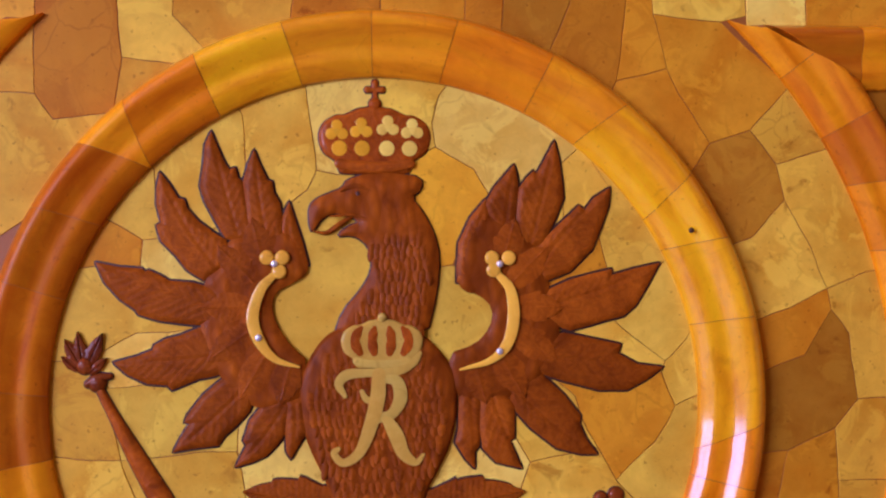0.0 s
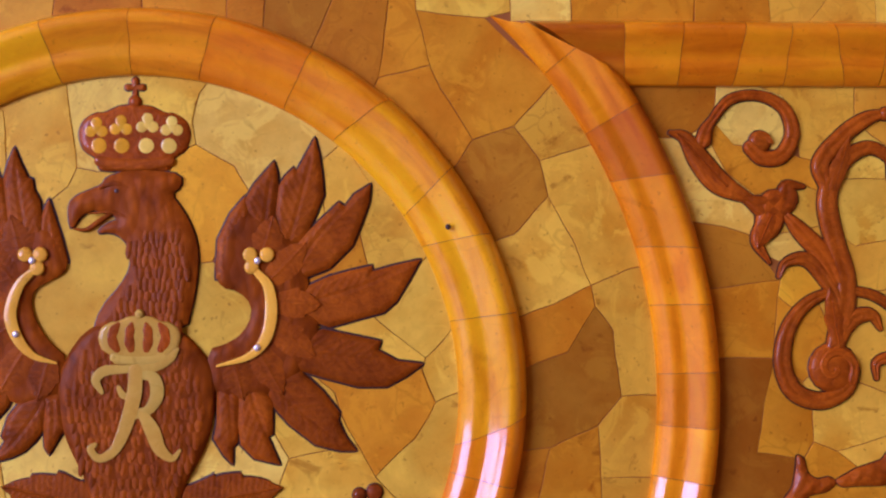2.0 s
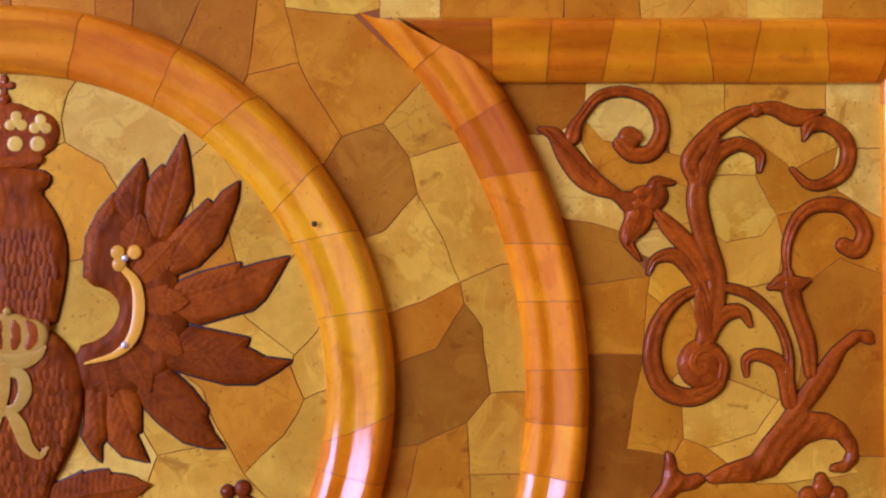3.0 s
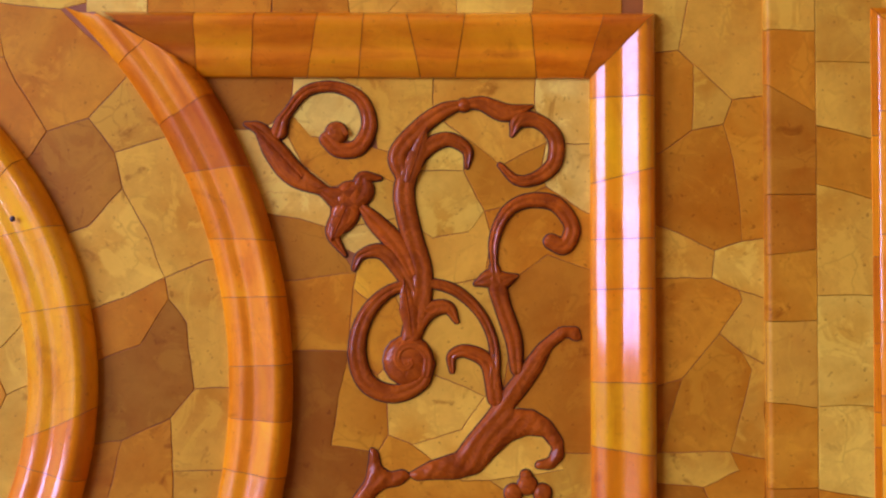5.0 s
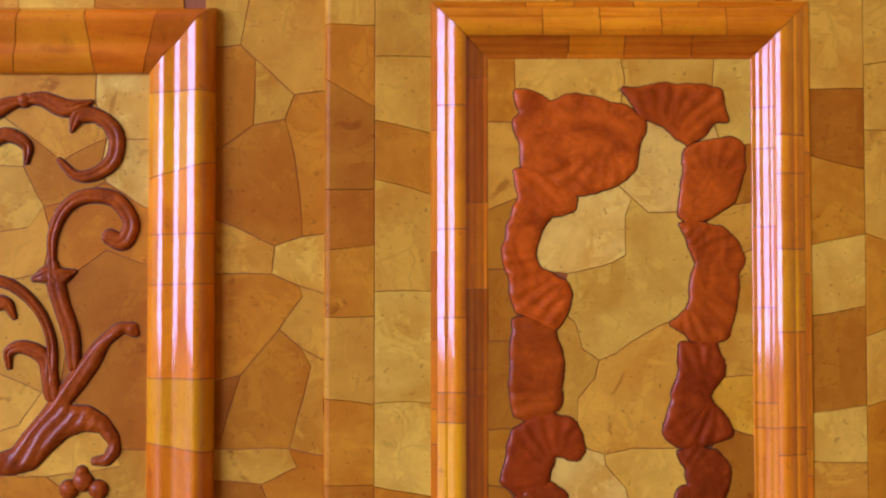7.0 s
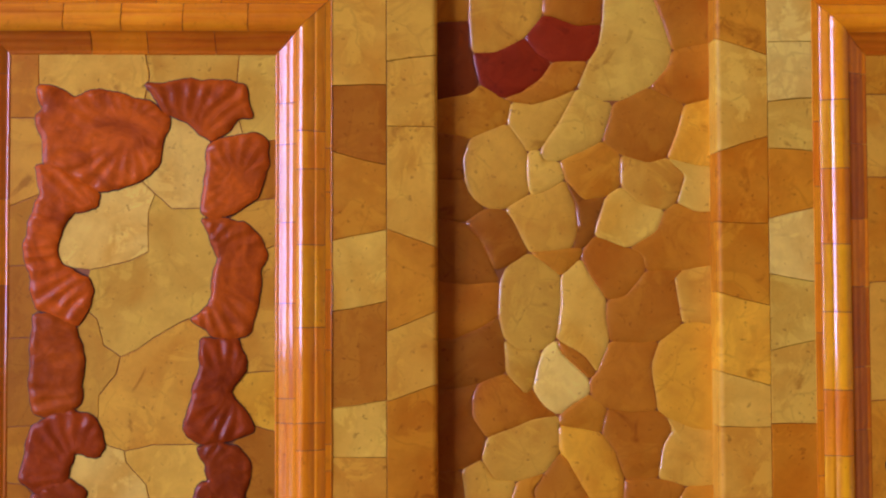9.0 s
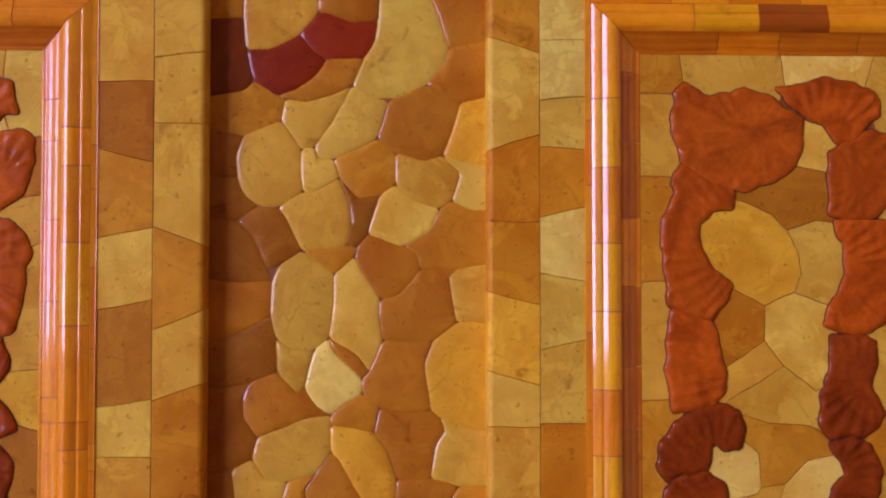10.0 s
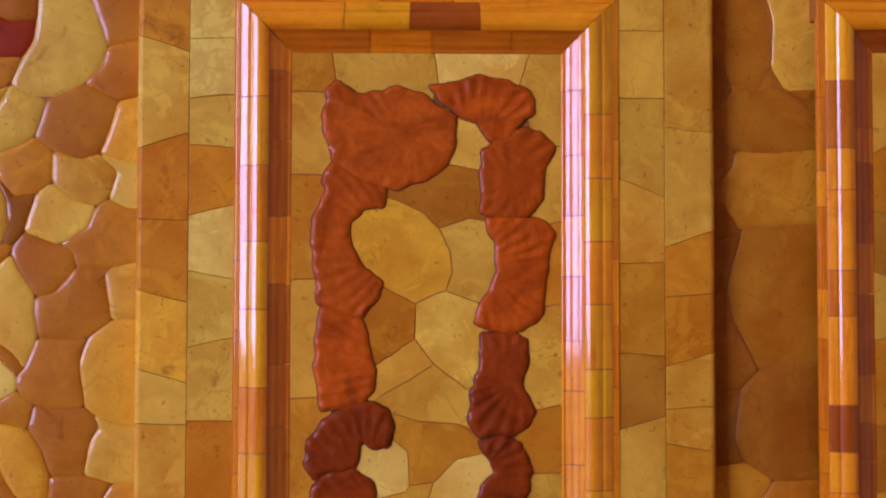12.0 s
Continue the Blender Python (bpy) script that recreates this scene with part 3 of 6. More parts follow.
    def feather(self, left, tip, right):
        """A carved feather between its two toothed edges, with a quill and slanting barbs, set in a dark line."""
        foot = ((left[0][0] + right[-1][0]) / 2, (left[0][1] + right[-1][1]) / 2)
        run = math.dist(foot, tip)
        ax, az = (tip[0] - foot[0]) / run, (tip[1] - foot[1]) / run
        bend = random.uniform(-0.05, 0.05) * run

        def barbs(x, z):
            s, w = (x - foot[0]) * ax + (z - foot[1]) * az, (z - foot[1]) * ax - (x - foot[0]) * az
            w -= bend * math.sin(max(0.0, min(1.0, s / run)) * math.pi)
            return 0.13 * math.sin((s - abs(w) * 1.1) * 0.95 + 1.5 * noise.noise(Vector((x * 0.08, z * 0.08, 4)))) - 0.4 * math.exp(-(w / 0.8) ** 2) + 0.15 * math.exp(-((abs(w) - 2.4) / 1.2) ** 2)

        outline = list(left) + [tip] + list(right)
        soft = edged(outline, 1.5)
        level = random.uniform(0.3, 1.5)
        # burnt line, made wider so its dark colour doubles as shade round the edge
        self.slot, self.base = 2, 0.4
        self.plate(soft, 0.5, grow=1.5, step=7.0, ready=True)
        self.slot, self.base = 1, level
        self.plate(soft, 2.9, edge=4.5, carve=barbs, step=1.35, ready=True)

    def done(self, name, material, tone, label, category="", parent=None, group=""):
        ob = place(name, self.verts, self.faces, material, parent, tone)
        return tagged(ob, label, category, group)


def edged(points, step, closed=True):
    """Points at even steps along a run of corners."""
    out = []
    for p, q in zip(points, points[1:] + points[:1] if closed else points[1:]):
        n = max(1, round(math.dist(p, q) / step))
        out += [(p[0] + (q[0] - p[0]) * k / n, p[1] + (q[1] - p[1]) * k / n) for k in range(n)]
    return out if closed else out + [points[-1]]


def softened(points, times=1):
    """Corners cut off a closed outline."""
    for _ in range(times):
        points = [c for p, q in zip(points, points[1:] + points[:1]) for c in ((p[0] * 0.75 + q[0] * 0.25, p[1] * 0.75 + q[1] * 0.25), (p[0] * 0.25 + q[0] * 0.75, p[1] * 0.25 + q[1] * 0.75))]
    return points


def wavy(p, amount, wave=0.035):
    v = noise.noise_vector(Vector((p[0] * wave, p[1] * wave, 3.7))) * amount + noise.noise_vector(Vector((p[0] * wave * 5, p[1] * wave * 5, 1.2))) * amount * 0.25
    return p[0] + v.x, p[1] + v.y


def facing(points):
    """The outline, turned so that its face looks into the room."""
    return points if sum(p[0] * q[1] - q[0] * p[1] for p, q in zip(points, points[1:] + points[:1])) > 0 else points[::-1]


def stone(parent, base, top, tone, *corners, keep=None):
    """One flat mosaic stone between its corners, with slightly wandering joints."""
    pts = [wavy(p, 1.6) for p in edged(facing(list(corners)), 5.0)]
    if keep:
        pts = [keep(*p) for p in pts]
        pts = [p for p, q in zip(pts, pts[1:] + pts[:1]) if math.dist(p, q) > 0.05]
        if len(pts) < 5:
            return
    v, f = tile_mesh(pts, base, top + random.uniform(-0.2, 0.2), 0.3, 0.35, 0.0)
    place("amber_tile", v, f, M_TILE, parent, tone, smooth=False)


def pebble(parent, base, top, tone, *corners):
    """One polished, domed stone with rounded corners."""
    pts = [wavy(p, 1.2) for p in softened(edged(facing(list(corners)), 9.0))]
    v, f = tile_mesh(pts, base, top + random.uniform(-0.4, 0.4), -0.25, 0.25, random.uniform(1.02, 1.9))
    place("amber_tile", v, f, M_PEBBLE, parent, tone)


def shell(parent, tone, outline, focus, ridge):
    """A carved shell with a scalloped rim and ridges that circle round its focus."""
    rim = [wavy(p, 2.0, 0.11) for p in edged(softened(edged(facing(list(outline)), 4.5)), 1.2)]
    far = sum(math.dist(p, focus) for p in outline) / len(outline)
    flutes = math.tau * far / ridge

    def ridges(x, z):
        away, turn = math.dist((x, z), focus), math.atan2(z - focus[1], x - focus[0])
        drift = noise.noise(Vector((x * 0.05, z * 0.05, focus[0])))
        wave = math.sin(turn * flutes + 2.4 * drift + away * 0.12)
        return 0.75 * wave * min(1.0, away / far) * (0.6 + drift) + 0.45 * noise.noise(Vector((x * 0.12, z * 0.12, 5.0))) + 0.2 * noise.noise(Vector((x * 0.4, z * 0.4, 7.0)))

    r = Relief(SH)
    r.plate(rim, 2.0, edge=3.0, grow=0.7, carve=ridges, step=2.0, ready=True)
    ob = place("shell", r.verts, r.faces, M_SHELL, parent, tone)
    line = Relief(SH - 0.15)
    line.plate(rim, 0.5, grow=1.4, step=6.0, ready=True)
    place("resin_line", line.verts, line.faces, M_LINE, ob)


def acanthus(parent, outline):
    """A carved acanthus leaf with flowing strokes, set in a dark line."""
    rim = edged(softened(edged(facing(list(outline)), 5.0)), 1.2)

    def strokes(x, z):
        flow = (x + z) * 0.11 + 2.6 * noise.noise(Vector((x * 0.03, z * 0.03, 6.0)))
        return 0.55 * math.sin((x - z) * 0.62 + flow) * (0.6 + 0.5 * noise.noise(Vector((x * 0.05, z * 0.05, 1.0))))

    r = Relief(0.2)
    r.plate(rim, 3.6, edge=5.0, carve=strokes, step=1.7, ready=True)
    ob = place("acanthus_leaf", r.verts, r.faces, M_SCROLL, parent, "k")
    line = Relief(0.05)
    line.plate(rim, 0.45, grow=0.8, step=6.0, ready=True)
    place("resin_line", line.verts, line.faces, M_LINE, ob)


# ---- the room: four walls, floor, ceiling, windows opposite the amber wall ----
X0, X1, Y0, ROOF = -15.0, 5.0, -8.0, 7.4
tagged(box("floor", X0 - 0.3, X1 + 0.3, Y0 - 0.4, 0.3, -0.2, 0.0, M_FLOOR), "polished oak parquet floor", "floor", kind="structure")
tagged(box("ceiling", X0 - 0.3, X1 + 0.3, Y0 - 0.4, 0.3, ROOF, ROOF + 0.2, M_PLASTER), "pale plaster ceiling", "ceiling", kind="structure")
tagged(box("wall_north", X0, X1, 0.025, 0.3, 0.0, ROOF, M_PLASTER), "warm plain wall behind the amber panels", "wall", kind="structure")
tagged(box("wall_west", X0 - 0.3, X0, Y0 - 0.4, 0.3, 0.0, ROOF, M_PLASTER), "warm plain side wall", "wall", kind="structure")
tagged(box("wall_east", X1, X1 + 0.3, Y0 - 0.4, 0.3, 0.0, ROOF, M_PLASTER), "warm plain side wall", "wall", kind="structure")
south = new("wall_south")
tagged(south, "warm plain wall with three tall windows", "wall", kind="structure")
edges = [X0] + [e for wx in WINDOWS for e in (wx - HALF, wx + HALF)] + [X1]
for a, b in zip(edges[::2], edges[1::2]):
    box("pier", a, b, Y0 - 0.4, Y0, 0.0, ROOF, M_PLASTER, south)
for wx in WINDOWS:
    box("apron", wx - HALF, wx + HALF, Y0 - 0.4, Y0, 0.0, SILL, M_PLASTER, south)
    box("lintel", wx - HALF, wx + HALF, Y0 - 0.4, Y0, HEAD, ROOF, M_PLASTER, south)
for i, wx in enumerate(WINDOWS):
    w = new("window_%d" % (i + 1))
    w.location = (wx, Y0 - 0.1, SILL)
    tagged(w, "tall white-painted casement window", "window", kind="structure")
    for x in (-HALF + 0.03, HALF - 0.03):
        box("window_frame", wx + x - 0.03, wx + x + 0.03, Y0 - 0.03, Y0 + 0.03, SILL, HEAD, M_FRAME, w)
    for z in (SILL + 0.03, SILL + 1.6, SILL + 3.2, HEAD - 0.03):
        box("window_bar", wx - HALF, wx + HALF, Y0 - 0.02, Y0 + 0.02, z - 0.025, z + 0.025, M_FRAME, w)

# ---- sections of the mouldings: share of the width from the inner edge, height ----
ROLL = rounded([(0, 0), (0, 3.6), (0.03, 5.2), (0.08, 7.0), (0.14, 8.6), (0.2, 9.9), (0.26, 10.5), (0.33, 10.5), (0.4, 10.4), (0.46, 11.0), (0.53, 12.4), (0.6, 13.9), (0.67, 15.3), (0.74, 16.3), (0.8, 16.3), (0.87, 14.6), (0.93, 11.0), (0.97, 6.6), (1, 2.0), (1, 0)])
FRAME = rounded([(0, 0), (0, 2.6), (0.03, 3.6), (0.06, 3.4), (0.09, 3.6), (0.15, 4.9), (0.2, 5.4), (0.27, 7.3), (0.32, 7.9), (0.385, 10.0), (0.44, 11.5), (0.5, 12.4), (0.56, 12.4), (0.62, 11.8), (0.68, 10.7), (0.71, 10.0), (0.74, 10.3), (0.8, 9.5), (0.86, 8.6), (0.885, 8.1), (0.94, 7.8), (0.98, 7.4), (1, 6.9), (1, 0)])

# ---- the round medallion and its field ----
RC = (-41.0, 1412.0)
R_IN, R_OUT = 212.0, 257.6
MIRROR = RC[0] + 8.0
AC = RC
A_IN, A_OUT = 344.0, 386.0
TOP_Z = 1658.0                   # upper edge of the frame beside the medallion
LOW, HIGH = 1080.0, 1790.0

field = slab("mosaic_field", -420, 330, LOW, HIGH, -20, -0.6, "honey and ochre amber mosaic field round the medallion")


def arc_x(z):
    """Where the middle of the curved moulding runs at this height."""
    return AC[0] + math.sqrt(max(0.0, (A_IN + 22) ** 2 - (z - AC[1]) ** 2))


def inside_arcs(x, z):
    return (min(x, arc_x(z)) if z < TOP_Z - 20 else x), z


lay = functools.partial(stone, field, -3.5, 0.0, keep=inside_arcs)
lay("o", (19, 1700), (44, 1700), (42, 1654), (16, 1650))
lay("b", (44, 1700), (88, 1700), (86, 1676), (78, 1655), (66, 1628), (42, 1654))
lay("o", (88, 1700), (126, 1701), (125, 1674), (118, 1623), (106, 1596), (66, 1628), (78, 1655), (86, 1676))
lay("h", (126, 1701), (141, 1701), (143, 1668), (153, 1632), (118, 1623), (125, 1674))
lay("c", (141, 1701), (206, 1702), (206, 1668), (189, 1663), (143, 1668))
lay("h", (143, 1668), (189, 1663), (206, 1648), (236, 1622), (228, 1612), (209, 1591), (181, 1582), (160, 1616), (153, 1632))
lay("h", (118, 1623), (153, 1632), (160, 1616), (181, 1582), (169, 1565), (157, 1555), (106, 1596))
lay("b", (169, 1565), (181, 1582), (209, 1591), (225, 1568), (232, 1544), (208, 1519), (186, 1510), (157, 1555))
lay("y", (209, 1591), (228, 1612), (236, 1622), (275, 1584), (255, 1577), (225, 1568))
lay("y", (225, 1568), (255, 1577), (275, 1584), (308, 1502), (287, 1497), (260, 1485), (249, 1512), (232, 1544))
lay("c", (186, 1510), (208, 1519), (232, 1544), (249, 1512), (260, 1485), (235, 1472), (196, 1459))
lay("h", (196, 1459), (235, 1472), (260, 1485), (262, 1470), (244, 1440), (204, 1426))
lay("y", (260, 1485), (287, 1497), (308, 1502), (323, 1413), (280, 1412), (275, 1455), (262, 1470))
lay("b", (204, 1426), (244, 1440), (262, 1470), (275, 1455), (280, 1412), (263, 1392), (232, 1377), (203, 1375))
lay("y", (280, 1412), (323, 1413), (326, 1357), (265, 1357), (263, 1392))
lay("h", (232, 1377), (263, 1392), (265, 1357), (266, 1333), (222, 1334))
lay("o", (203, 1375), (232, 1377), (222, 1334), (196, 1334))
lay("y", (265, 1357), (326, 1357), (326, 1333), (266, 1333))
lay("y", (-310, 1695), (-266, 1696), (-265, 1651), (-265, 1638), (-264, 1612), (-308, 1612))
lay("o", (-266, 1696), (-215, 1696), (-209, 1637), (-214, 1600), (-252, 1595), (-264, 1612), (-265, 1638), (-265, 1651))
lay("y", (-308, 1612), (-264, 1612), (-252, 1595), (-214, 1600), (-235, 1555), (-286, 1518), (-307, 1518))
lay("c", (-215, 1696), (-178, 1697), (-176, 1665), (-141, 1630), (-209, 1637))
lay("y", (-209, 1637), (-141, 1630), (-177, 1615), (-214, 1600))
lay("y", (-178, 1697), (-93, 1698), (-102, 1645), (-141, 1630), (-176, 1665))
lay("o", (-93, 1698), (-37, 1699), (-41, 1654), (-102, 1645))
lay("h", (-37, 1699), (19, 1700), (16, 1650), (-41, 1654))
lay("v", (206, 1702), (247, 1703), (246, 1657), (206, 1656))
lay("h", (247, 1703), (331, 1704), (330, 1657), (246, 1657))
mosaic(field, fill(-420, 345, LOW, 1333, 62, "yhooyb", 5), rect(-420, 345, LOW, 1333), -3.5, 0, 3.0, keep=inside_arcs)
mosaic(field, fill(-420, 345, 1696, HIGH, 62, "yhooy", 6), rect(-420, 345, 1696, HIGH), -3.5, 0, 3.0)
mosaic(field, fill(-420, -310, 1333, 1696, 62, "yhy", 7), rect(-420, -310, 1333, 1696), -3.5, 0, 3.0)

disc = slab("medallion_ground", RC[0] - 160, RC[0] + 160, RC[1] - 160, RC[1] + 160, -3.1, -0.2, "pale yellow amber mosaic ground of the medallion")
lay = functools.partial(stone, disc, -2.6, 0.4)
lay("h", (-253, 1496), (-231, 1537), (-193, 1517), (-195, 1496), (-220, 1500))
lay("c", (-231, 1537), (-199, 1577), (-186, 1563), (-182, 1518), (-193, 1517))
lay("c", (-199, 1577), (-141, 1611), (-130, 1600), (-125, 1518), (-182, 1518), (-186, 1563))
lay("v", (-182, 1518), (-125, 1518), (-125, 1482), (-195, 1489), (-195, 1496), (-193, 1517))
lay("c", (-253, 1496), (-220, 1500), (-195, 1496), (-195, 1489), (-125, 1482), (-147, 1460), (-198, 1456), (-230, 1438), (-263, 1438))
lay("v", (-198, 1456), (-147, 1460), (-140, 1452), (-128, 1430), (-219, 1419), (-230, 1438))
lay("y", (-263, 1438), (-230, 1438), (-219, 1419), (-206, 1374), (-259, 1376))
lay("c", (-219, 1419), (-128, 1430), (-132, 1379), (-206, 1374))
lay("c", (-206, 1374), (-132, 1379), (-124, 1337), (-193, 1337))
lay("c", (-259, 1376), (-206, 1374), (-193, 1337), (-262, 1338))
lay("v", (-132, 1379), (-128, 1430), (-66, 1400), (-66, 1336), (-124, 1337))
lay("c", (-141, 1611), (-89, 1627), (-81, 1563), (-87, 1550), (-125, 1518), (-130, 1600))
lay("v", (-89, 1627), (-42, 1631), (-42, 1564), (-66, 1560), (-81, 1563))
lay("c", (-42, 1631), (8, 1624), (-1, 1612), (-5, 1594), (-3, 1579), (-42, 1564))
lay("v", (8, 1624), (53, 1607), (95, 1581), (78, 1564), (34, 1545), (23, 1564), (-3, 1579), (-5, 1594), (-1, 1612))
lay("c", (34, 1545), (78, 1564), (83, 1526), (60, 1519), (19, 1526))
lay("a", (-3, 1579), (23, 1564), (34, 1545), (19, 1526), (8, 1500), (-14, 1500), (-42, 1564))
lay("c", (78, 1564), (95, 1581), (113, 1553), (106, 1534), (83, 1526))
lay("c", (95, 1581), (128, 1545), (153, 1508), (143, 1497), (113, 1489), (106, 1519), (106, 1534), (113, 1553))
lay("h", (60, 1519), (83, 1526), (106, 1534), (106, 1519), (113, 1489), (83, 1485), (60, 1467))
lay("c", (153, 1508), (172, 1466), (164, 1452), (149, 1437), (117, 1463), (113, 1489), (143, 1497))
lay("c", (60, 1467), (83, 1485), (113, 1489), (117, 1463), (149, 1437), (147, 1429), (64, 1437))
lay("c", (172, 1466), (181, 1418), (156, 1407), (147, 1429), (149, 1437), (164, 1452))
lay("h", (64, 1437), (147, 1429), (156, 1407), (143, 1384), (116, 1359), (105, 1381), (94, 1400), (90, 1414))
lay("c", (181, 1418), (180, 1377), (176, 1334), (139, 1334), (116, 1359), (143, 1384), (156, 1407))
lay("c", (116, 1359), (139, 1334), (45, 1335), (60, 1370), (105, 1381))
lay("c", (38, 1430), (64, 1437), (90, 1414), (94, 1400), (105, 1381), (60, 1370), (42, 1404))
lay("v", (-14, 1400), (42, 1404), (60, 1370), (45, 1335), (-14, 1336))
lay("c", (-125, 1518), (-87, 1550), (-81, 1563), (-66, 1560), (-42, 1564), (-14, 1500), (-14, 1430), (-66, 1437), (-92, 1430), (-125, 1482))
lay("c", (-14, 1500), (8, 1500), (42, 1482), (38, 1430), (-14, 1430))
mosaic(disc, fill(RC[0] - 160, RC[0] + 160, RC[1] - 200, 1333, 62, "ycyh", 9), rect(RC[0] - 160, RC[0] + 160, RC[1] - 200, 1333), -2.6, 0.4, 3.0)

ring = new("ring_moulding")
ring.location = (RC[0] * MM, 0, RC[1] * MM)
tagged(ring, "round glossy orange amber moulding in joined lengths", "moulding")
cuts = [(-27, 0), (-13.5, 0), (-2.7, -6), (12.4, 1), (24.6, 3), (36, -2), (49.5, 3), (63, 0), (78, 1), (91, 0), (104.5, -1), (118, 1), (130, 4), (139.5, -5), (150.7, -3), (162, 0), (178, 1), (190, 0), (204, 0), (220, 1), (236, 0), (252, 0), (268, 1), (284, 0), (300, -1), (316, 0), (333, 0)]
cuts = [(a + lean, -lean) for a, lean in cuts]
curved(ring, RC, R_IN, R_OUT, ROLL, 0, cuts, "mnggggmnmmgnmwwwwmmngmgnmng")

bubble = Relief(15.2)
bubble.knob(164.0, 1523.0, 1.9, 1.4)
place("inclusion", bubble.verts, bubble.faces, M_LINE, ring)
TIP = (205.0, 1663.0)
for mirror, label in ((None, "curved amber moulding ending in a pointed tip"), (MIRROR, "mirrored curved amber moulding ending in a pointed tip")):
    arc = new("arc_moulding")
    arc.location = (AC[0] * MM, 0, AC[1] * MM)
    tagged(arc, label, "moulding", "curved mouldings")

    def level(angle):
        """Distance from the centre to the lines that cut off the tip."""
        if angle < 15:
            return 1e6
        across, up = math.cos(radians(angle)), math.sin(radians(angle))
        return max(A_IN + 0.4, min((1660.0 - AC[1]) / up, (TIP[1] - AC[1] + 0.557 * (TIP[0] + 4 - AC[0])) / (up + 0.557 * across)))

    cuts = [(-36, 0), (-24, 0), (-16, 0), (-8.7, 0), (-3.2, 0), (2.4, 0), (9, 1), (14.6, 2), (22.3, 2), (30.3, 0), (38.4, 0), (47.2, 0)]
    curved(arc, AC, A_IN, A_OUT, ROLL, 0, [(a + lean, -lean) for a, lean in cuts], "mnmmnmmnwmm", mirror, level)


# ---- helpers for inlaid ornaments ----
BED = 3.0                        # face of the shell panels
SH = BED + 0.2


def ornament(name, x, z, label, category="carving", group=""):
    ob = new(name)
    ob.location = (x * MM, 0, z * MM)
    return tagged(ob, label, category, group)


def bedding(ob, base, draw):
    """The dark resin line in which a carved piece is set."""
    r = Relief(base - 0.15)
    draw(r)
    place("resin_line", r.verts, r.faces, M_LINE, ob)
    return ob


def stem(parent, points, base, height, tone, material, name="scroll", **more):
    r = Relief(base)
    r.scroll(points, height, **more)
    ob = place(name, r.verts, r.faces, material, parent, tone)
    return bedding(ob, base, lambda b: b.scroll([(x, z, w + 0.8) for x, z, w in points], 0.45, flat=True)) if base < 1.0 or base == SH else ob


def ball(parent, x, z, radius, base, height, tone, material, name="knob"):
    r = Relief(base)
    r.knob(x, z, radius, height)
    ob = place(name, r.verts, r.faces, material, parent, tone)
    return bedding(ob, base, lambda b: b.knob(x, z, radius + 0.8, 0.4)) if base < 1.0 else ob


def cushion(parent, outline, base, height, tone, material, name="shell", **more):
    cx, cz = sum(p[0] for p in outline) / len(outline), sum(p[1] for p in outline) / len(outline)
    grow = lambda p, d: (cx + (p[0] - cx) * (1 + d / math.hypot(p[0] - cx, p[1] - cz)), cz + (p[1] - cz) * (1 + d / math.hypot(p[0] - cx, p[1] - cz)))
    rim, outline = [grow(p, 1.9) for p in outline], [grow(p, 0.9) for p in outline]
    r = Relief(base)
    r.blob(outline, height, **more)
    ob = place(name, r.verts, r.faces, material, parent, tone)
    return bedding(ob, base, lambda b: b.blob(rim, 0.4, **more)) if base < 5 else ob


# ---- the framed scroll panel beside the medallion ----
PX, PZ = 542.0, 1618.0
PW, PH = 586.0 - PX, 1662.0 - PZ
scroll_ground = slab("scroll_panel_ground", 200, PX + 25, LOW, PZ + 25, -3.1, -0.5, "pale yellow and honey amber mosaic ground")


def outside_arc(x, z):
    return max(x, arc_x(z)), z


lay = functools.partial(stone, scroll_ground, -3.0, 0.0, keep=outside_arc)
lay("o", (257, 1628), (344, 1628), (342, 1594), (325, 1584), (302, 1584), (284, 1601))
lay("v", (344, 1628), (389, 1613), (398, 1594), (389, 1575), (355, 1579), (342, 1594))
lay("y", (344, 1628), (438, 1628), (438, 1594), (415, 1567), (400, 1571), (398, 1594), (389, 1613))
lay("h", (342, 1594), (355, 1579), (389, 1575), (400, 1571), (415, 1567), (412, 1548), (396, 1554), (370, 1545), (351, 1560), (340, 1579))
lay("v", (302, 1584), (325, 1584), (342, 1594), (340, 1579), (351, 1560), (370, 1545), (368, 1518), (348, 1524), (325, 1528), (295, 1560))
lay("y", (396, 1554), (412, 1548), (417, 1526), (400, 1522), (368, 1518), (370, 1545))
lay("y", (438, 1628), (506, 1628), (506, 1598), (513, 1575), (483, 1560), (460, 1577), (438, 1594))
lay("v", (506, 1628), (549, 1628), (549, 1575), (513, 1575), (506, 1598))
lay("v", (513, 1575), (549, 1575), (549, 1524), (536, 1530), (513, 1545), (509, 1556))
lay("c", (415, 1567), (438, 1594), (460, 1577), (458, 1556), (430, 1556), (412, 1548))
lay("h", (460, 1577), (483, 1560), (513, 1575), (509, 1556), (513, 1545), (490, 1534), (472, 1530), (458, 1556))
lay("c", (430, 1556), (458, 1556), (472, 1530), (462, 1516), (438, 1511), (417, 1526), (412, 1548))
lay("b", (295, 1560), (325, 1528), (348, 1524), (368, 1518), (374, 1507), (386, 1488), (356, 1485), (314, 1481))
lay("v", (374, 1507), (368, 1518), (400, 1522), (408, 1507), (389, 1500))
lay("a", (389, 1500), (408, 1507), (419, 1485), (412, 1473), (393, 1470), (384, 1477), (386, 1488))
lay("h", (314, 1481), (356, 1485), (386, 1488), (384, 1477), (382, 1436), (322, 1436))
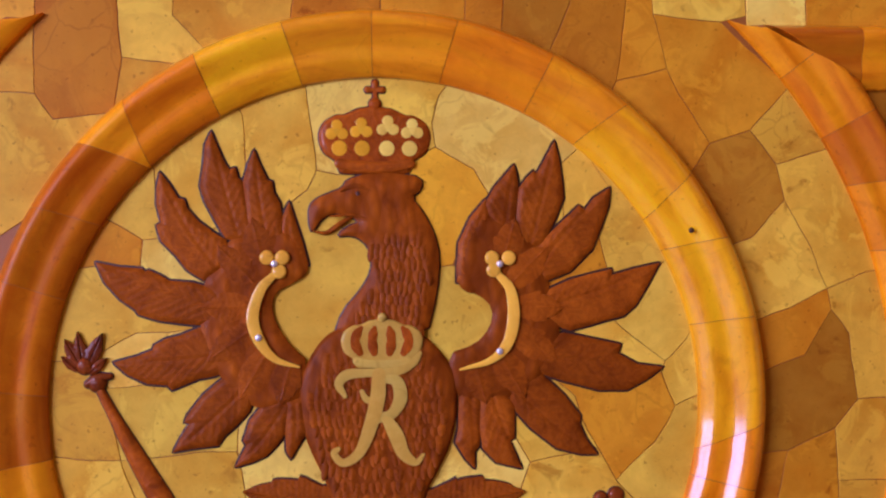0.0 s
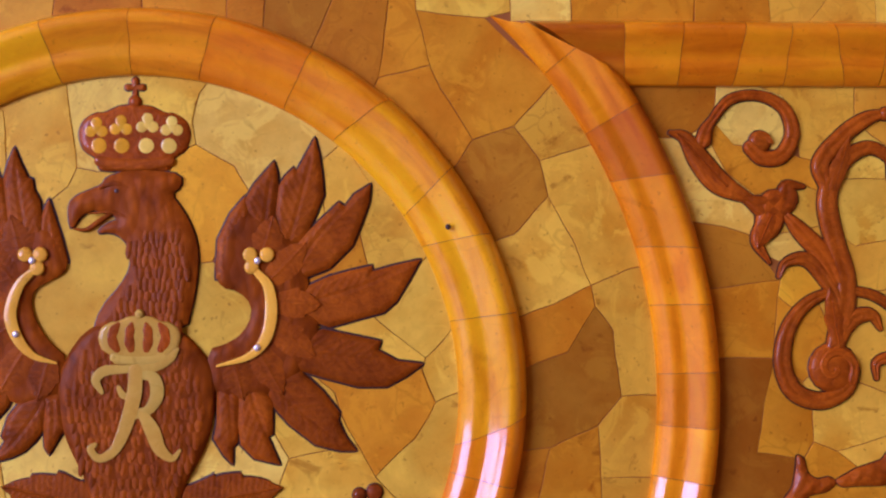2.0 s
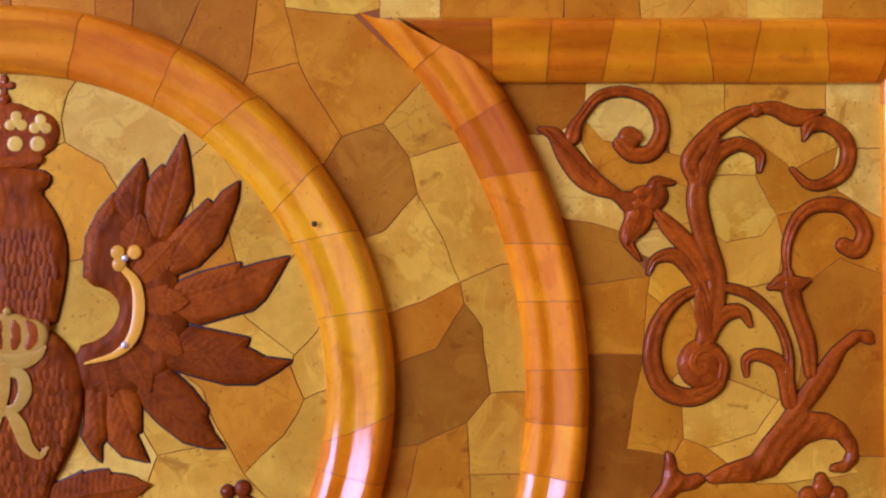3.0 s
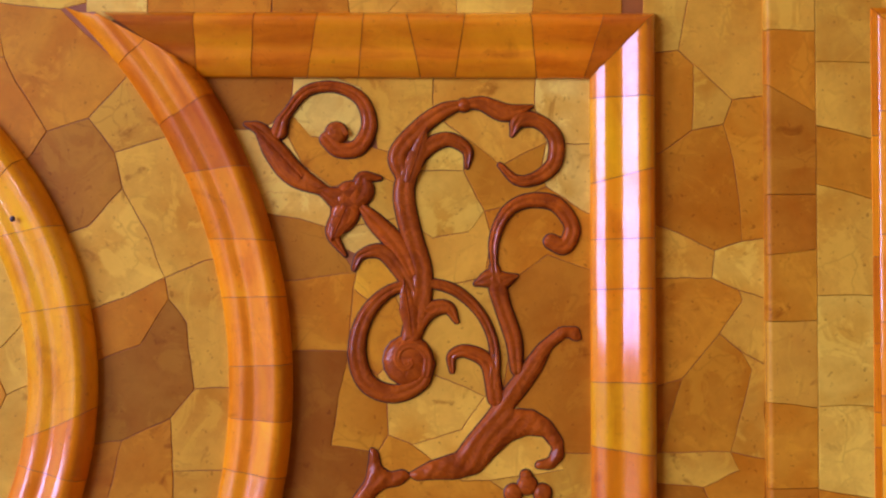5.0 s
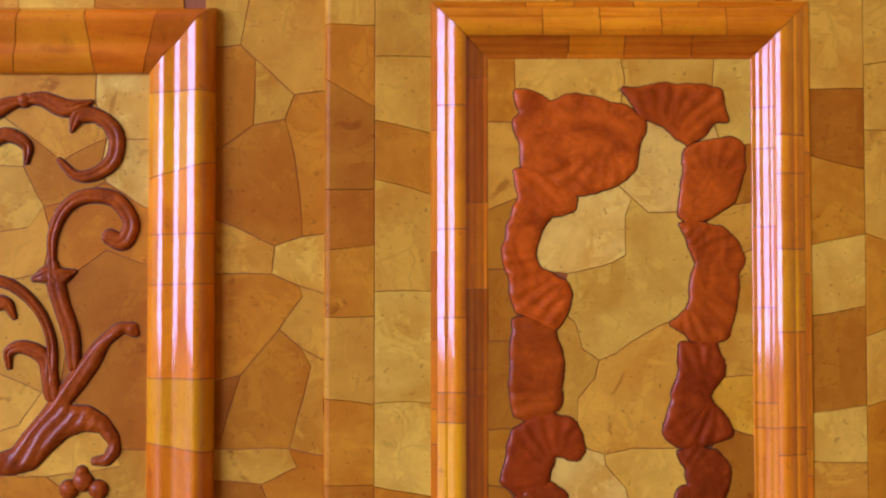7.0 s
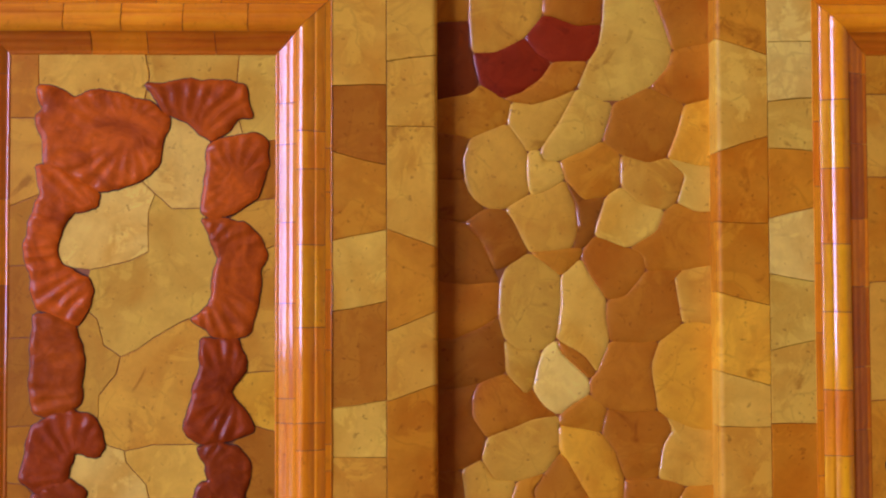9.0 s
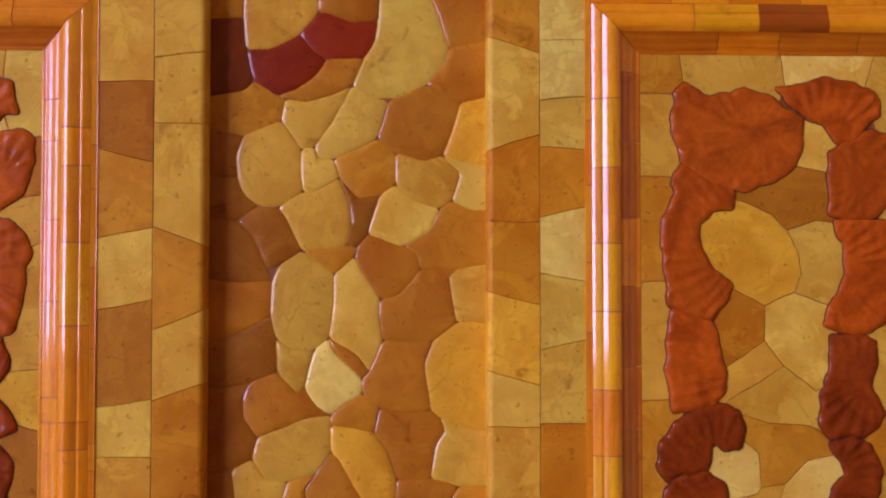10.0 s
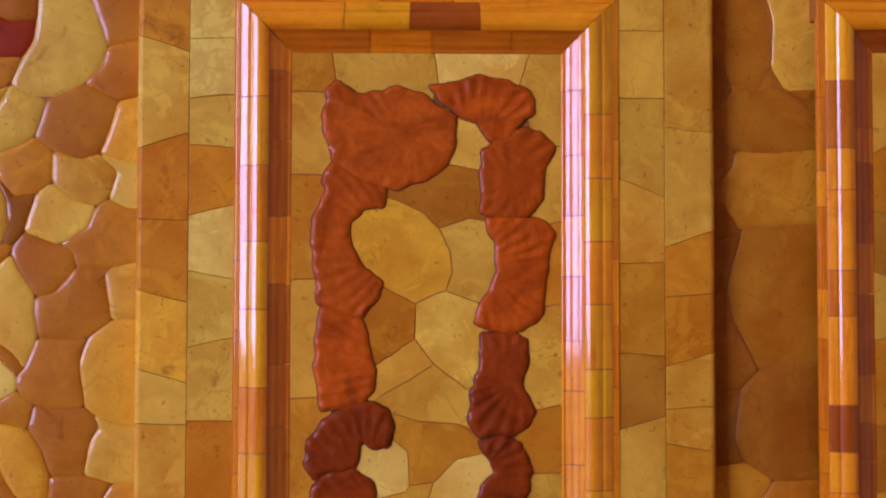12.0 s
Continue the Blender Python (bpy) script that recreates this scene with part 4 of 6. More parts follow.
lay("y", (438, 1511), (462, 1516), (472, 1530), (475, 1515), (472, 1485), (453, 1481), (438, 1481), (419, 1485), (408, 1507), (400, 1522), (417, 1526))
lay("h", (472, 1530), (490, 1534), (513, 1545), (536, 1530), (549, 1524), (549, 1488), (513, 1500), (487, 1481), (472, 1485), (475, 1515))
lay("o", (487, 1481), (513, 1500), (549, 1488), (548, 1369), (520, 1369), (483, 1410), (490, 1443))
lay("h", (384, 1477), (393, 1470), (412, 1473), (423, 1444), (401, 1421), (382, 1436))
lay("y", (412, 1473), (419, 1485), (438, 1481), (453, 1481), (472, 1485), (487, 1481), (490, 1443), (483, 1410), (472, 1406), (438, 1421), (423, 1444))
# dark amber; the tone also includes the shadow cast by the curved moulding
lay("e", (322, 1436), (382, 1436), (375, 1406), (371, 1373), (401, 1369), (383, 1326), (316, 1326), (326, 1406))
lay("h", (382, 1436), (401, 1421), (408, 1406), (408, 1380), (401, 1369), (371, 1373), (375, 1406))
lay("c", (401, 1421), (423, 1444), (438, 1421), (472, 1406), (457, 1384), (423, 1374), (408, 1380), (408, 1406))
lay("c", (472, 1406), (483, 1410), (520, 1369), (524, 1358), (476, 1350), (457, 1350), (423, 1374), (457, 1384))
lay("y", (520, 1369), (548, 1369), (548, 1326), (506, 1326), (476, 1350), (524, 1358))
lay("h", (401, 1369), (408, 1380), (423, 1374), (457, 1350), (476, 1350), (506, 1326), (383, 1326))
mosaic(scroll_ground, fill(200, PX + 20, LOW, 1326, 58, "yhyo", 13), rect(200, PX + 20, LOW, 1326), -3, 0, 3.0, keep=outside_arc)

frame_one = ornament("panel_frame", PX, PZ, "glossy orange amber frame mitred at the corner", "frame")
j = lambda a, b: (a, b - a)
crest_x = lambda z: AC[0] + math.sqrt((A_IN + 27) ** 2 - (z - AC[1]) ** 2)
straight(frame_one, (0, PZ), (1, 0), (0, 1), PH, ROLL, 0, [
    j(crest_x(PZ) + 17, TIP[0] + 11), j(281.0, 280.0), j(317.0, 320.0), j(354.0, 362.0), j(388.0, 392.0), j(429.0, 419.0),
    j(452.0, 459.0), j(506.0, 501.0), j(538.0, 551.0), (PX, PW)], "wmnmmnmnw")
straight(frame_one, (PX, 0), (0, 1), (1, 0), PW, ROLL, 0, [
    (LOW, 0), (1180, 1), (1270, 0), j(1374.0, 1368.0), (1416.0, 0), (1477.0, 1), (1510.0, 1), j(1547.0, 1558.0), (1604.0, 1), (PZ, PH)], "mgngmmmgm")

orn = ornament("scroll_ornament", 421.0, 1461.0, "carved reddish-brown amber scrollwork inlaid in the pale ground")
curl = functools.partial(stem, orn, base=0.2, height=4.0, tone="k", material=M_SCROLL, groove=0.15)
curl([(313.0, 1587.0, 1.5), (323.0, 1583.0, 4.5), (333.0, 1568.0, 7.5), (346.0, 1553.0, 7.5), (367.0, 1542.0, 3.0)])
curl([(335.0, 1582.0, 5.3), (337.0, 1589.0, 4.1), (341.0, 1595.0, 3.0), (353.0, 1609.0, 3.4), (372.0, 1612.0, 3.4), (389.0, 1604.0, 4.1), (395.0, 1587.0, 4.9), (388.0, 1572.0, 5.3), (375.0, 1570.0, 4.9), (367.0, 1577.0, 4.9)])
curl([(364.0, 1542.0, 3.0), (378.0, 1537.0, 9.0), (390.0, 1542.0, 8.3), (391.0, 1551.0, 4.5), (402.0, 1551.0, 1.5)])
curl([(382.0, 1540.0, 9.0), (378.0, 1525.0, 9.0), (371.0, 1514.0, 4.5), (379.0, 1500.0, 1.1)])
curl([(391.0, 1531.0, 3.0), (400.0, 1521.0, 5.7), (414.0, 1506.0, 6.4), (423.0, 1488.0, 4.5)])
curl([(460.0, 1559.0, 1.5), (460.0, 1570.0, 3.4), (448.0, 1577.0, 4.5), (434.0, 1572.0, 5.3), (423.0, 1559.0, 6.0), (418.0, 1540.0, 6.8), (423.0, 1514.0, 6.8), (430.0, 1488.0, 6.8), (427.0, 1461.0, 7.5), (421.0, 1440.0, 5.7)])
curl([(418.0, 1552.0, 5.3), (414.0, 1567.0, 6.0), (429.0, 1585.0, 5.7), (444.0, 1596.0, 4.9), (457.0, 1600.0, 3.0), (470.0, 1601.0, 4.5), (486.0, 1595.0, 5.7), (503.0, 1599.0, 1.1)])
curl([(490.0, 1580.0, 1.1), (495.0, 1590.0, 5.3), (508.0, 1589.0, 4.5), (519.0, 1578.0, 4.9), (518.0, 1561.0, 4.9), (506.0, 1551.0, 4.1), (493.0, 1550.0, 3.0), (482.0, 1560.0, 1.5)])
curl([(385.0, 1491.0, 1.5), (390.0, 1500.0, 3.0), (404.0, 1502.0, 4.9), (417.0, 1488.0, 4.9), (426.0, 1471.0, 3.4)])
curl([(477.0, 1413.0, 4.5), (478.0, 1439.0, 3.0), (469.0, 1461.0, 3.0), (451.0, 1477.0, 3.4), (429.0, 1481.0, 3.0), (407.0, 1475.0, 3.8), (392.0, 1458.0, 4.9), (387.0, 1435.0, 5.7), (394.0, 1415.0, 6.0), (412.0, 1408.0, 5.7), (429.0, 1415.0, 4.9), (435.0, 1428.0, 3.8)])
curl([(422.0, 1445.0, 4.5), (434.0, 1462.0, 5.3), (447.0, 1465.0, 4.1), (453.0, 1456.0, 1.5)])
curl([(478.0, 1491.0, 1.9), (478.0, 1510.0, 3.0), (486.0, 1528.0, 3.8), (500.0, 1536.0, 4.5), (519.0, 1534.0, 4.9), (530.0, 1519.0, 4.9), (525.0, 1506.0, 5.3), (516.0, 1509.0, 4.9)])
curl([(466.0, 1481.0, 1.5), (475.0, 1484.0, 6.0), (483.0, 1483.0, 6.0), (493.0, 1486.0, 1.1)])
curl([(478.0, 1492.0, 3.0), (480.0, 1480.0, 5.7), (484.0, 1465.0, 5.3), (491.0, 1444.0, 5.3), (493.0, 1424.0, 3.8)])
curl([(450.0, 1423.0, 1.5), (450.0, 1433.0, 3.0), (460.0, 1436.0, 4.1), (474.0, 1428.0, 4.9), (479.0, 1405.0, 5.3)])
for base, tip, half in (((350.0, 1551.0), (317.0, 1586.0), 6.0), ((421.0, 1548.0), (433.0, 1585.0), 6.0), ((424.0, 1446.0), (418.0, 1484.0), 6.5), ((380.0, 1532.0), (370.0, 1509.0), 7.0)):
    r = Relief(1.6)
    r.leaf(base, tip, half, 3.0, 3, 0.0, 0.02)
    place("acanthus_leaf", r.verts, r.faces, M_SCROLL, orn, "k")
ball(orn, 421.0, 1430.0, 16.6, 0.2, 4.6, "k", M_SCROLL)
curl([(421 + (14.5 - 1.45 * k) * math.cos(0.75 * k - 0.6), 1430 + (14.5 - 1.45 * k) * math.sin(0.75 * k - 0.6), 3.2 - 0.12 * k) for k in range(10)], base=3.6, height=2.4)
ball(orn, 373.0, 1581.0, 7.5, 0.2, 4.0, "k", M_SCROLL)
curl([(373 + (6.5 - 0.9 * k) * math.cos(0.9 * k), 1581 + (6.5 - 0.9 * k) * math.sin(0.9 * k), 1.8 - 0.1 * k) for k in range(7)], base=3.0, height=2.2)
acanthus(orn, [(421, 1355), (435, 1363), (453, 1369), (461, 1380), (472, 1393), (481, 1406), (494, 1423), (507, 1440), (522, 1452), (534, 1452), (536, 1444), (532, 1443), (526, 1446), (516, 1438), (509, 1423), (500, 1410), (490, 1398), (504, 1397), (515, 1390), (523, 1378), (524, 1366), (516, 1358), (505, 1359), (506, 1363), (514, 1365), (517, 1372), (511, 1380), (500, 1381), (489, 1377), (478, 1367), (468, 1356), (453, 1352), (438, 1352), (426, 1351)])
acanthus(orn, [(396, 1373), (401, 1370), (403, 1360), (409, 1356), (418, 1358), (423, 1354), (416, 1348), (405, 1346), (398, 1340), (394, 1325), (379, 1325), (385, 1340), (393, 1351), (395, 1362)])
ball(orn, 490.6, 1342.6, 6, 0.2, 4.0, "k", M_SCROLL)
ball(orn, 499.9, 1347.8, 6.5, 0.2, 4.0, "k", M_SCROLL)
ball(orn, 509.9, 1342.6, 6, 0.2, 4.0, "k", M_SCROLL)
ball(orn, 499.0, 1354.0, 3.8, 0.2, 3.5, "k", M_SCROLL)
ball(orn, 458.0, 1600.0, 4.5, 0.2, 4.2, "k", M_SCROLL)

# ---- the narrow mosaic strip and the raised pilasters of square tiles ----
E1 = 658.0
strip = slab("mosaic_strip", PX + 20, E1, LOW, HIGH, -20, -0.55, "ochre amber crazy-paving mosaic strip")
lay = functools.partial(stone, strip, -3.0, 0.0)
lay("c", (579, 1693), (613, 1693), (602, 1638), (579, 1636))
lay("h", (579, 1636), (602, 1638), (613, 1628), (611, 1583), (588, 1568), (579, 1566))
lay("y", (613, 1693), (661, 1693), (660, 1606), (638, 1605), (613, 1628), (602, 1638))
lay("y", (613, 1628), (638, 1605), (632, 1588), (611, 1583))
lay("h", (638, 1605), (660, 1606), (660, 1511), (645, 1509), (639, 1560), (632, 1588))
lay("h", (579, 1566), (588, 1568), (611, 1583), (632, 1588), (639, 1560), (645, 1509), (626, 1503), (579, 1524))
lay("y", (579, 1524), (626, 1503), (624, 1485), (579, 1483))
lay("c", (626, 1503), (645, 1509), (660, 1511), (660, 1470), (641, 1477), (624, 1485))
lay("h", (579, 1483), (624, 1485), (641, 1477), (643, 1470), (629, 1447), (603, 1417), (578, 1410))
lay("y", (643, 1470), (641, 1477), (660, 1470), (659, 1428), (644, 1436), (629, 1447))
lay("h", (629, 1447), (644, 1436), (650, 1425), (636, 1369), (588, 1369), (603, 1417))
lay("y", (644, 1436), (659, 1428), (659, 1365), (636, 1369), (650, 1425))
lay("o", (578, 1410), (603, 1417), (588, 1369), (578, 1365))
lay("y", (578, 1365), (588, 1369), (636, 1369), (642, 1358), (618, 1346), (578, 1350))
lay("h", (636, 1369), (659, 1365), (659, 1326), (625, 1326), (618, 1346), (642, 1358))
lay("o", (578, 1350), (618, 1346), (625, 1326), (578, 1326))
mosaic(strip, fill(PX + 30, E1, LOW, 1326, 50, "hyh", 15), rect(PX + 22, E1, LOW, 1326), -3, 0, 3.0)
mosaic(strip, fill(PX + 30, E1, 1692, HIGH, 50, "hyh", 16), rect(PX + 22, E1, 1692, HIGH), -3, 0, 3.0)
above = slab("mosaic_frieze", 330, PX + 22, PZ + PH - 14, HIGH, -20, -0.7, "pale amber tiles above the frame")
mosaic(above, fill(330, PX + 22, PZ + PH - 14, HIGH, 45, "cyhy", 17), rect(330, PX + 22, PZ + PH - 14, HIGH), -3, 0, 2.0)

RAISE = 6.5
XA, XB, XC = E1 + 0.3, 692.0, 729.0
pilaster = slab("tiled_pilaster", XA + 0.3, XC + 8, LOW, HIGH, -20, RAISE - 3.2, "raised pilaster of square honey amber tiles", "pilaster")
column(pilaster, XA, XB, [(1650.0, 1650.0), (1614.0, 1595.0), (1540.0, 1540.0), (1499.0, 1504.0), (1456.0, 1456.0), (1403.0, 1399.0), (1346.0, 1346.0), (1280, 1284), (1220, 1215), (1150, 1152)], "yhoohyhoyhy", -12, RAISE, -1)
column(pilaster, XB, XC + 8, [(1629.0, 1628.0), (1586.0, 1575.0), (1547.0, 1535.0), (1473.0, 1473.0), (1400.0, 1400.0), (1345.0, 1338.0), (1270, 1262), (1190, 1196)], "yyhycchyh", -12, RAISE)


def part_of(profile, lo, hi):
    """A slice of a moulding's section, closed at both sides."""
    inner = [(u, h) for u, h in profile if lo < u < hi]
    return [(lo, 0), (lo, height_at(profile, lo))] + inner + [(hi, height_at(profile, hi)), (hi, 0)]


COVE, BEAD, LIP = part_of(FRAME, 0.001, 0.385), part_of(FRAME, 0.39, 0.885), part_of(FRAME, 0.89, 0.999)


def upright_frame(x0, x1, z1, w, left_joints, top_joints, right_joints, tones, label, shaded_cove="wnwwwnw"):
    """A tall amber frame round a panel, open below, of three rows of lengths: x0, x1 and z1 are its inner edges."""
    f = ornament("panel_frame", (x0 + x1) / 2, z1, label, "frame", "tall frames")
    rnd = random.Random(int(x0))
    low = [(LOW, 0), (1170, 0.5), (1262, -0.5)]

    def uprights(joints, shift):
        return low + [(z + shift + rnd.uniform(-3, 3) * (shift != 0), rnd.uniform(-1.2, 1.2)) for z in joints if z + shift < z1 - 12] + [(z1, w)]

    def run(profile, origin, along, across, cuts, row):
        straight(f, origin, along, across, w, profile, 0, cuts, row if len(row) >= len(cuts) - 1 else row * 4)

    # left and top cove lengths take darker tones, so their shade is in the colour
    for profile, shift, dark in ((BEAD, 0.0, ""), (COVE, 17.0, shaded_cove), (LIP, -14.0, "nmnmn")):
        run(profile, (x0, 0), (0, 1), (-1, 0), uprights(left_joints, shift), dark or tones[0])
        level = [(x0, -w)] + [(x + shift + rnd.uniform(-4, 4) * (shift != 0), rnd.uniform(-1.5, 1.5)) for x in top_joints if x0 + 12 < x + shift < x1 - 12] + [(x1, w)]
        run(profile, (0, z1), (1, 0), (0, 1), level, dark or tones[1])
        # the right cove faces the windows, so its darkened tones are swapped for lighter ones
        if right_joints:
            run(profile, (x1, 0), (0, 1), (1, 0), uprights(right_joints, shift), dark.replace("w", "m") or tones[2])
    return f


# ---- second panel, with carved shell borders ----
LX, RX, TZ, FW = 767.0, 941.0, 1627.0, 38.0
upright_frame(LX, RX, TZ, FW, [1387.0, 1407.0, 1456.0, 1514.0, 1595.0],
              [803.0, 841.0, 881.0, 924.0], [1366.0, 1384.0, 1446.0, 1501.0, 1550.0, 1576.0],
              ("mngmmmmmm", "mmmmn", "mnmmmgmmmm"), "tall glossy amber frame of small lengths round carved shells")
bed = slab("shell_panel_ground", LX - 12, RX + 12, LOW, TZ + 12, -20, BED - 0.6, "pale yellow amber mosaic ground with shells")
lay = functools.partial(stone, bed, BED - 3, BED)
lay("h", (754, 1636), (784, 1636), (786, 1606), (794, 1591), (809, 1568), (783, 1585), (754, 1586))
lay("c", (784, 1636), (854, 1636), (858, 1613), (854, 1594), (824, 1587), (794, 1591), (786, 1606))
lay("c", (854, 1636), (918, 1636), (916, 1609), (914, 1594), (854, 1594), (858, 1613))
lay("c", (918, 1636), (950, 1636), (950, 1572), (922, 1568), (914, 1594), (916, 1609))
lay("y", (754, 1586), (783, 1585), (809, 1568), (794, 1553), (786, 1534), (768, 1527), (755, 1525))
lay("h", (755, 1525), (768, 1527), (786, 1534), (790, 1487), (755, 1487))
lay("o", (755, 1487), (790, 1487), (792, 1440), (755, 1439))
lay("o", (755, 1439), (792, 1440), (794, 1388), (783, 1383), (755, 1382))
lay("h", (755, 1382), (783, 1383), (794, 1388), (794, 1348), (779, 1344), (755, 1348))
lay("o", (755, 1348), (779, 1344), (794, 1324), (755, 1324))
lay("v", (858, 1594), (914, 1594), (922, 1568), (903, 1525), (873, 1525), (862, 1534), (854, 1542), (854, 1553))
lay("v", (816, 1545), (854, 1553), (854, 1542), (862, 1534), (858, 1523), (858, 1496), (846, 1491), (820, 1485), (790, 1489), (786, 1515))
lay("c", (858, 1496), (858, 1523), (862, 1534), (873, 1525), (903, 1525), (912, 1485), (908, 1455), (884, 1452), (861, 1439), (850, 1431), (839, 1427), (828, 1435), (824, 1452), (813, 1463), (820, 1485), (846, 1491))
lay("y", (813, 1463), (824, 1452), (828, 1435), (839, 1427), (837, 1416), (826, 1403), (826, 1387), (805, 1386), (803, 1440))
lay("y", (839, 1427), (850, 1431), (861, 1439), (884, 1452), (908, 1455), (904, 1440), (898, 1403), (895, 1370), (861, 1370), (843, 1366), (831, 1370), (826, 1387), (826, 1403), (837, 1416))
lay("v", (805, 1386), (826, 1387), (831, 1370), (843, 1366), (844, 1359), (857, 1344), (861, 1324), (787, 1324), (798, 1359))
lay("c", (843, 1366), (861, 1370), (895, 1370), (910, 1351), (902, 1340), (891, 1324), (861, 1324), (857, 1344), (844, 1359))
lay("o", (922, 1568), (950, 1572), (950, 1534), (929, 1530), (918, 1553))
lay("y", (929, 1530), (950, 1534), (949, 1504), (929, 1496), (910, 1517))
lay("y", (929, 1496), (949, 1504), (949, 1418), (914, 1416), (910, 1440))
lay("a", (914, 1416), (949, 1418), (949, 1376), (939, 1378), (921, 1383), (906, 1401))
lay("o", (921, 1383), (939, 1378), (949, 1376), (948, 1324), (913, 1324), (917, 1351), (913, 1370))
mosaic(bed, fill(LX, RX, LOW, 1322, 52, "ychy", 21), rect(LX - 10, RX + 10, LOW, 1322), BED - 3, BED, 3.0)
b2 = ornament("shell_border", 799.0, 1478.0, "carved dark red amber shells and scrolls in a row", "carving", "shell borders")
shell(b2, "s", [(785, 1605), (794, 1606), (809, 1599), (824, 1604), (843, 1599), (858, 1596), (871, 1585), (867, 1571), (863, 1553), (850, 1543), (839, 1538), (824, 1538), (809, 1547), (790, 1555), (788, 1572), (783, 1586), (788, 1592)], (843, 1577), 12.7)
shell(b2, "s", [(785, 1553), (794, 1555), (809, 1546), (826, 1536), (824, 1526), (809, 1523), (800, 1511), (798, 1496), (803, 1487), (816, 1480), (822, 1470), (818, 1457), (811, 1448), (798, 1454), (785, 1459), (781, 1478), (777, 1500), (781, 1519), (787, 1534)], (843, 1511), 8.2)
shell(b2, "s", [(784, 1455), (798, 1455), (811, 1447), (815, 1433), (816, 1414), (813, 1396), (805, 1390), (792, 1389), (784, 1392), (781, 1422), (782, 1440)], (861, 1426), 9)
shell(b2, "t", [(783, 1381), (794, 1390), (809, 1393), (824, 1387), (831, 1370), (826, 1362), (818, 1364), (811, 1366), (808, 1355), (806, 1344), (787, 1339), (776, 1348), (779, 1366)], (815, 1354), 8.2)
shell(b2, "t", [(783, 1337), (794, 1345), (809, 1347), (818, 1340), (818, 1320), (783, 1320)], (820, 1330), 9)
b3 = ornament("shell_border", 912.0, 1478.0, "carved dark red amber shells and scrolls in a row", "carving", "shell borders")
shell(b3, "s", [(856, 1609), (867, 1607), (884, 1611), (899, 1610), (920, 1607), (926, 1586), (918, 1585), (910, 1577), (899, 1570), (891, 1575), (884, 1583), (871, 1586), (863, 1596)], (886, 1564), 9)
shell(b3, "s", [(899, 1568), (914, 1573), (929, 1574), (938, 1568), (936, 1553), (931, 1534), (917, 1523), (902, 1517), (893, 1521), (895, 1541), (896, 1556)], (916, 1543), 9.7)
shell(b3, "s", [(893, 1518), (906, 1517), (921, 1516), (929, 1508), (936, 1496), (932, 1485), (930, 1463), (926, 1444), (917, 1440), (900, 1441), (887, 1452), (898, 1461), (900, 1478), (904, 1489), (900, 1504)], (884, 1482), 8.2)
shell(b3, "t", [(893, 1439), (917, 1439), (922, 1426), (922, 1418), (911, 1404), (924, 1389), (927, 1379), (917, 1374), (898, 1370), (885, 1374), (882, 1381), (889, 1407), (892, 1422)], (915, 1407), 9)
shell(b3, "t", [(891, 1368), (906, 1371), (917, 1369), (926, 1355), (922, 1337), (920, 1320), (883, 1320), (891, 1342), (899, 1346), (896, 1359)], (893, 1348), 8.2)

# ---- pilaster, sunk mosaic, pilaster ----
C0, C1, C2 = 977.0, 1015.0, 1049.0
pil2 = slab("tiled_pilaster", C0 - 6, C2 - 0.3, LOW, HIGH, -20, RAISE - 3.2, "raised pilaster of square amber tiles, some dark", "pilaster")
column(pil2, C0 - 8, C1, [(1686.0, 1686.0), (1607.0, 1607.0), (1564.0, 1554.0), (1501.0, 1511.0), (1455.0, 1463.0), (1392.0, 1398.0), (1362.0, 1360.0), (1260, 1264), (1170, 1168)], "yyohcocyho", -12, RAISE)
column(pil2, C1, C2, [(1679.0, 1679.0), (1623.0, 1627.0), (1580.0, 1579.0), (1511.0, 1499.0), (1443.0, 1457.0), (1397.0, 1409.0), (1290, 1280), (1200, 1206)], "yyyyhyxyh", -12, RAISE, 1)

D0, D1, D2 = 1234.0, 1269.0, 1308.0
sunk = slab("sunk_mosaic", C2 - 10, D0 + 10, LOW, HIGH, -22, -13.4, "sunk panel of rounded polished amber pebbles in many tones")
# brown stones along the left edge; their tones also hold the pilaster's shade
lay = functools.partial(pebble, sunk, -16, -12.6)
lay("d", (1039, 1652), (1071, 1654), (1073, 1632), (1077, 1610), (1071, 1604), (1039, 1598))
lay("h", (1038, 1687), (1069, 1687), (1071, 1654), (1056, 1654), (1039, 1652))
lay("y", (1069, 1687), (1123, 1687), (1121, 1658), (1108, 1643), (1090, 1633), (1073, 1632), (1071, 1654))
lay("o", (1123, 1687), (1163, 1688), (1161, 1652), (1144, 1651), (1129, 1657), (1121, 1658))
lay("r", (1108, 1643), (1121, 1658), (1129, 1657), (1144, 1651), (1161, 1652), (1159, 1637), (1152, 1626), (1127, 1626), (1117, 1632))
lay("r", (1073, 1632), (1090, 1633), (1108, 1643), (1117, 1632), (1127, 1626), (1119, 1614), (1106, 1604), (1094, 1600), (1085, 1606), (1077, 1610))
lay("o", (1127, 1626), (1152, 1626), (1144, 1608), (1132, 1602), (1115, 1596), (1100, 1598), (1094, 1600), (1106, 1604), (1119, 1614))
lay("c", (1163, 1688), (1190, 1684), (1204, 1653), (1209, 1634), (1207, 1624), (1194, 1608), (1175, 1599), (1159, 1600), (1144, 1608), (1152, 1626), (1159, 1637), (1161, 1652))
lay("o", (1190, 1684), (1242, 1688), (1242, 1640), (1209, 1634), (1204, 1653))
lay("o", (1209, 1634), (1242, 1640), (1242, 1603), (1217, 1597), (1194, 1608), (1207, 1624))
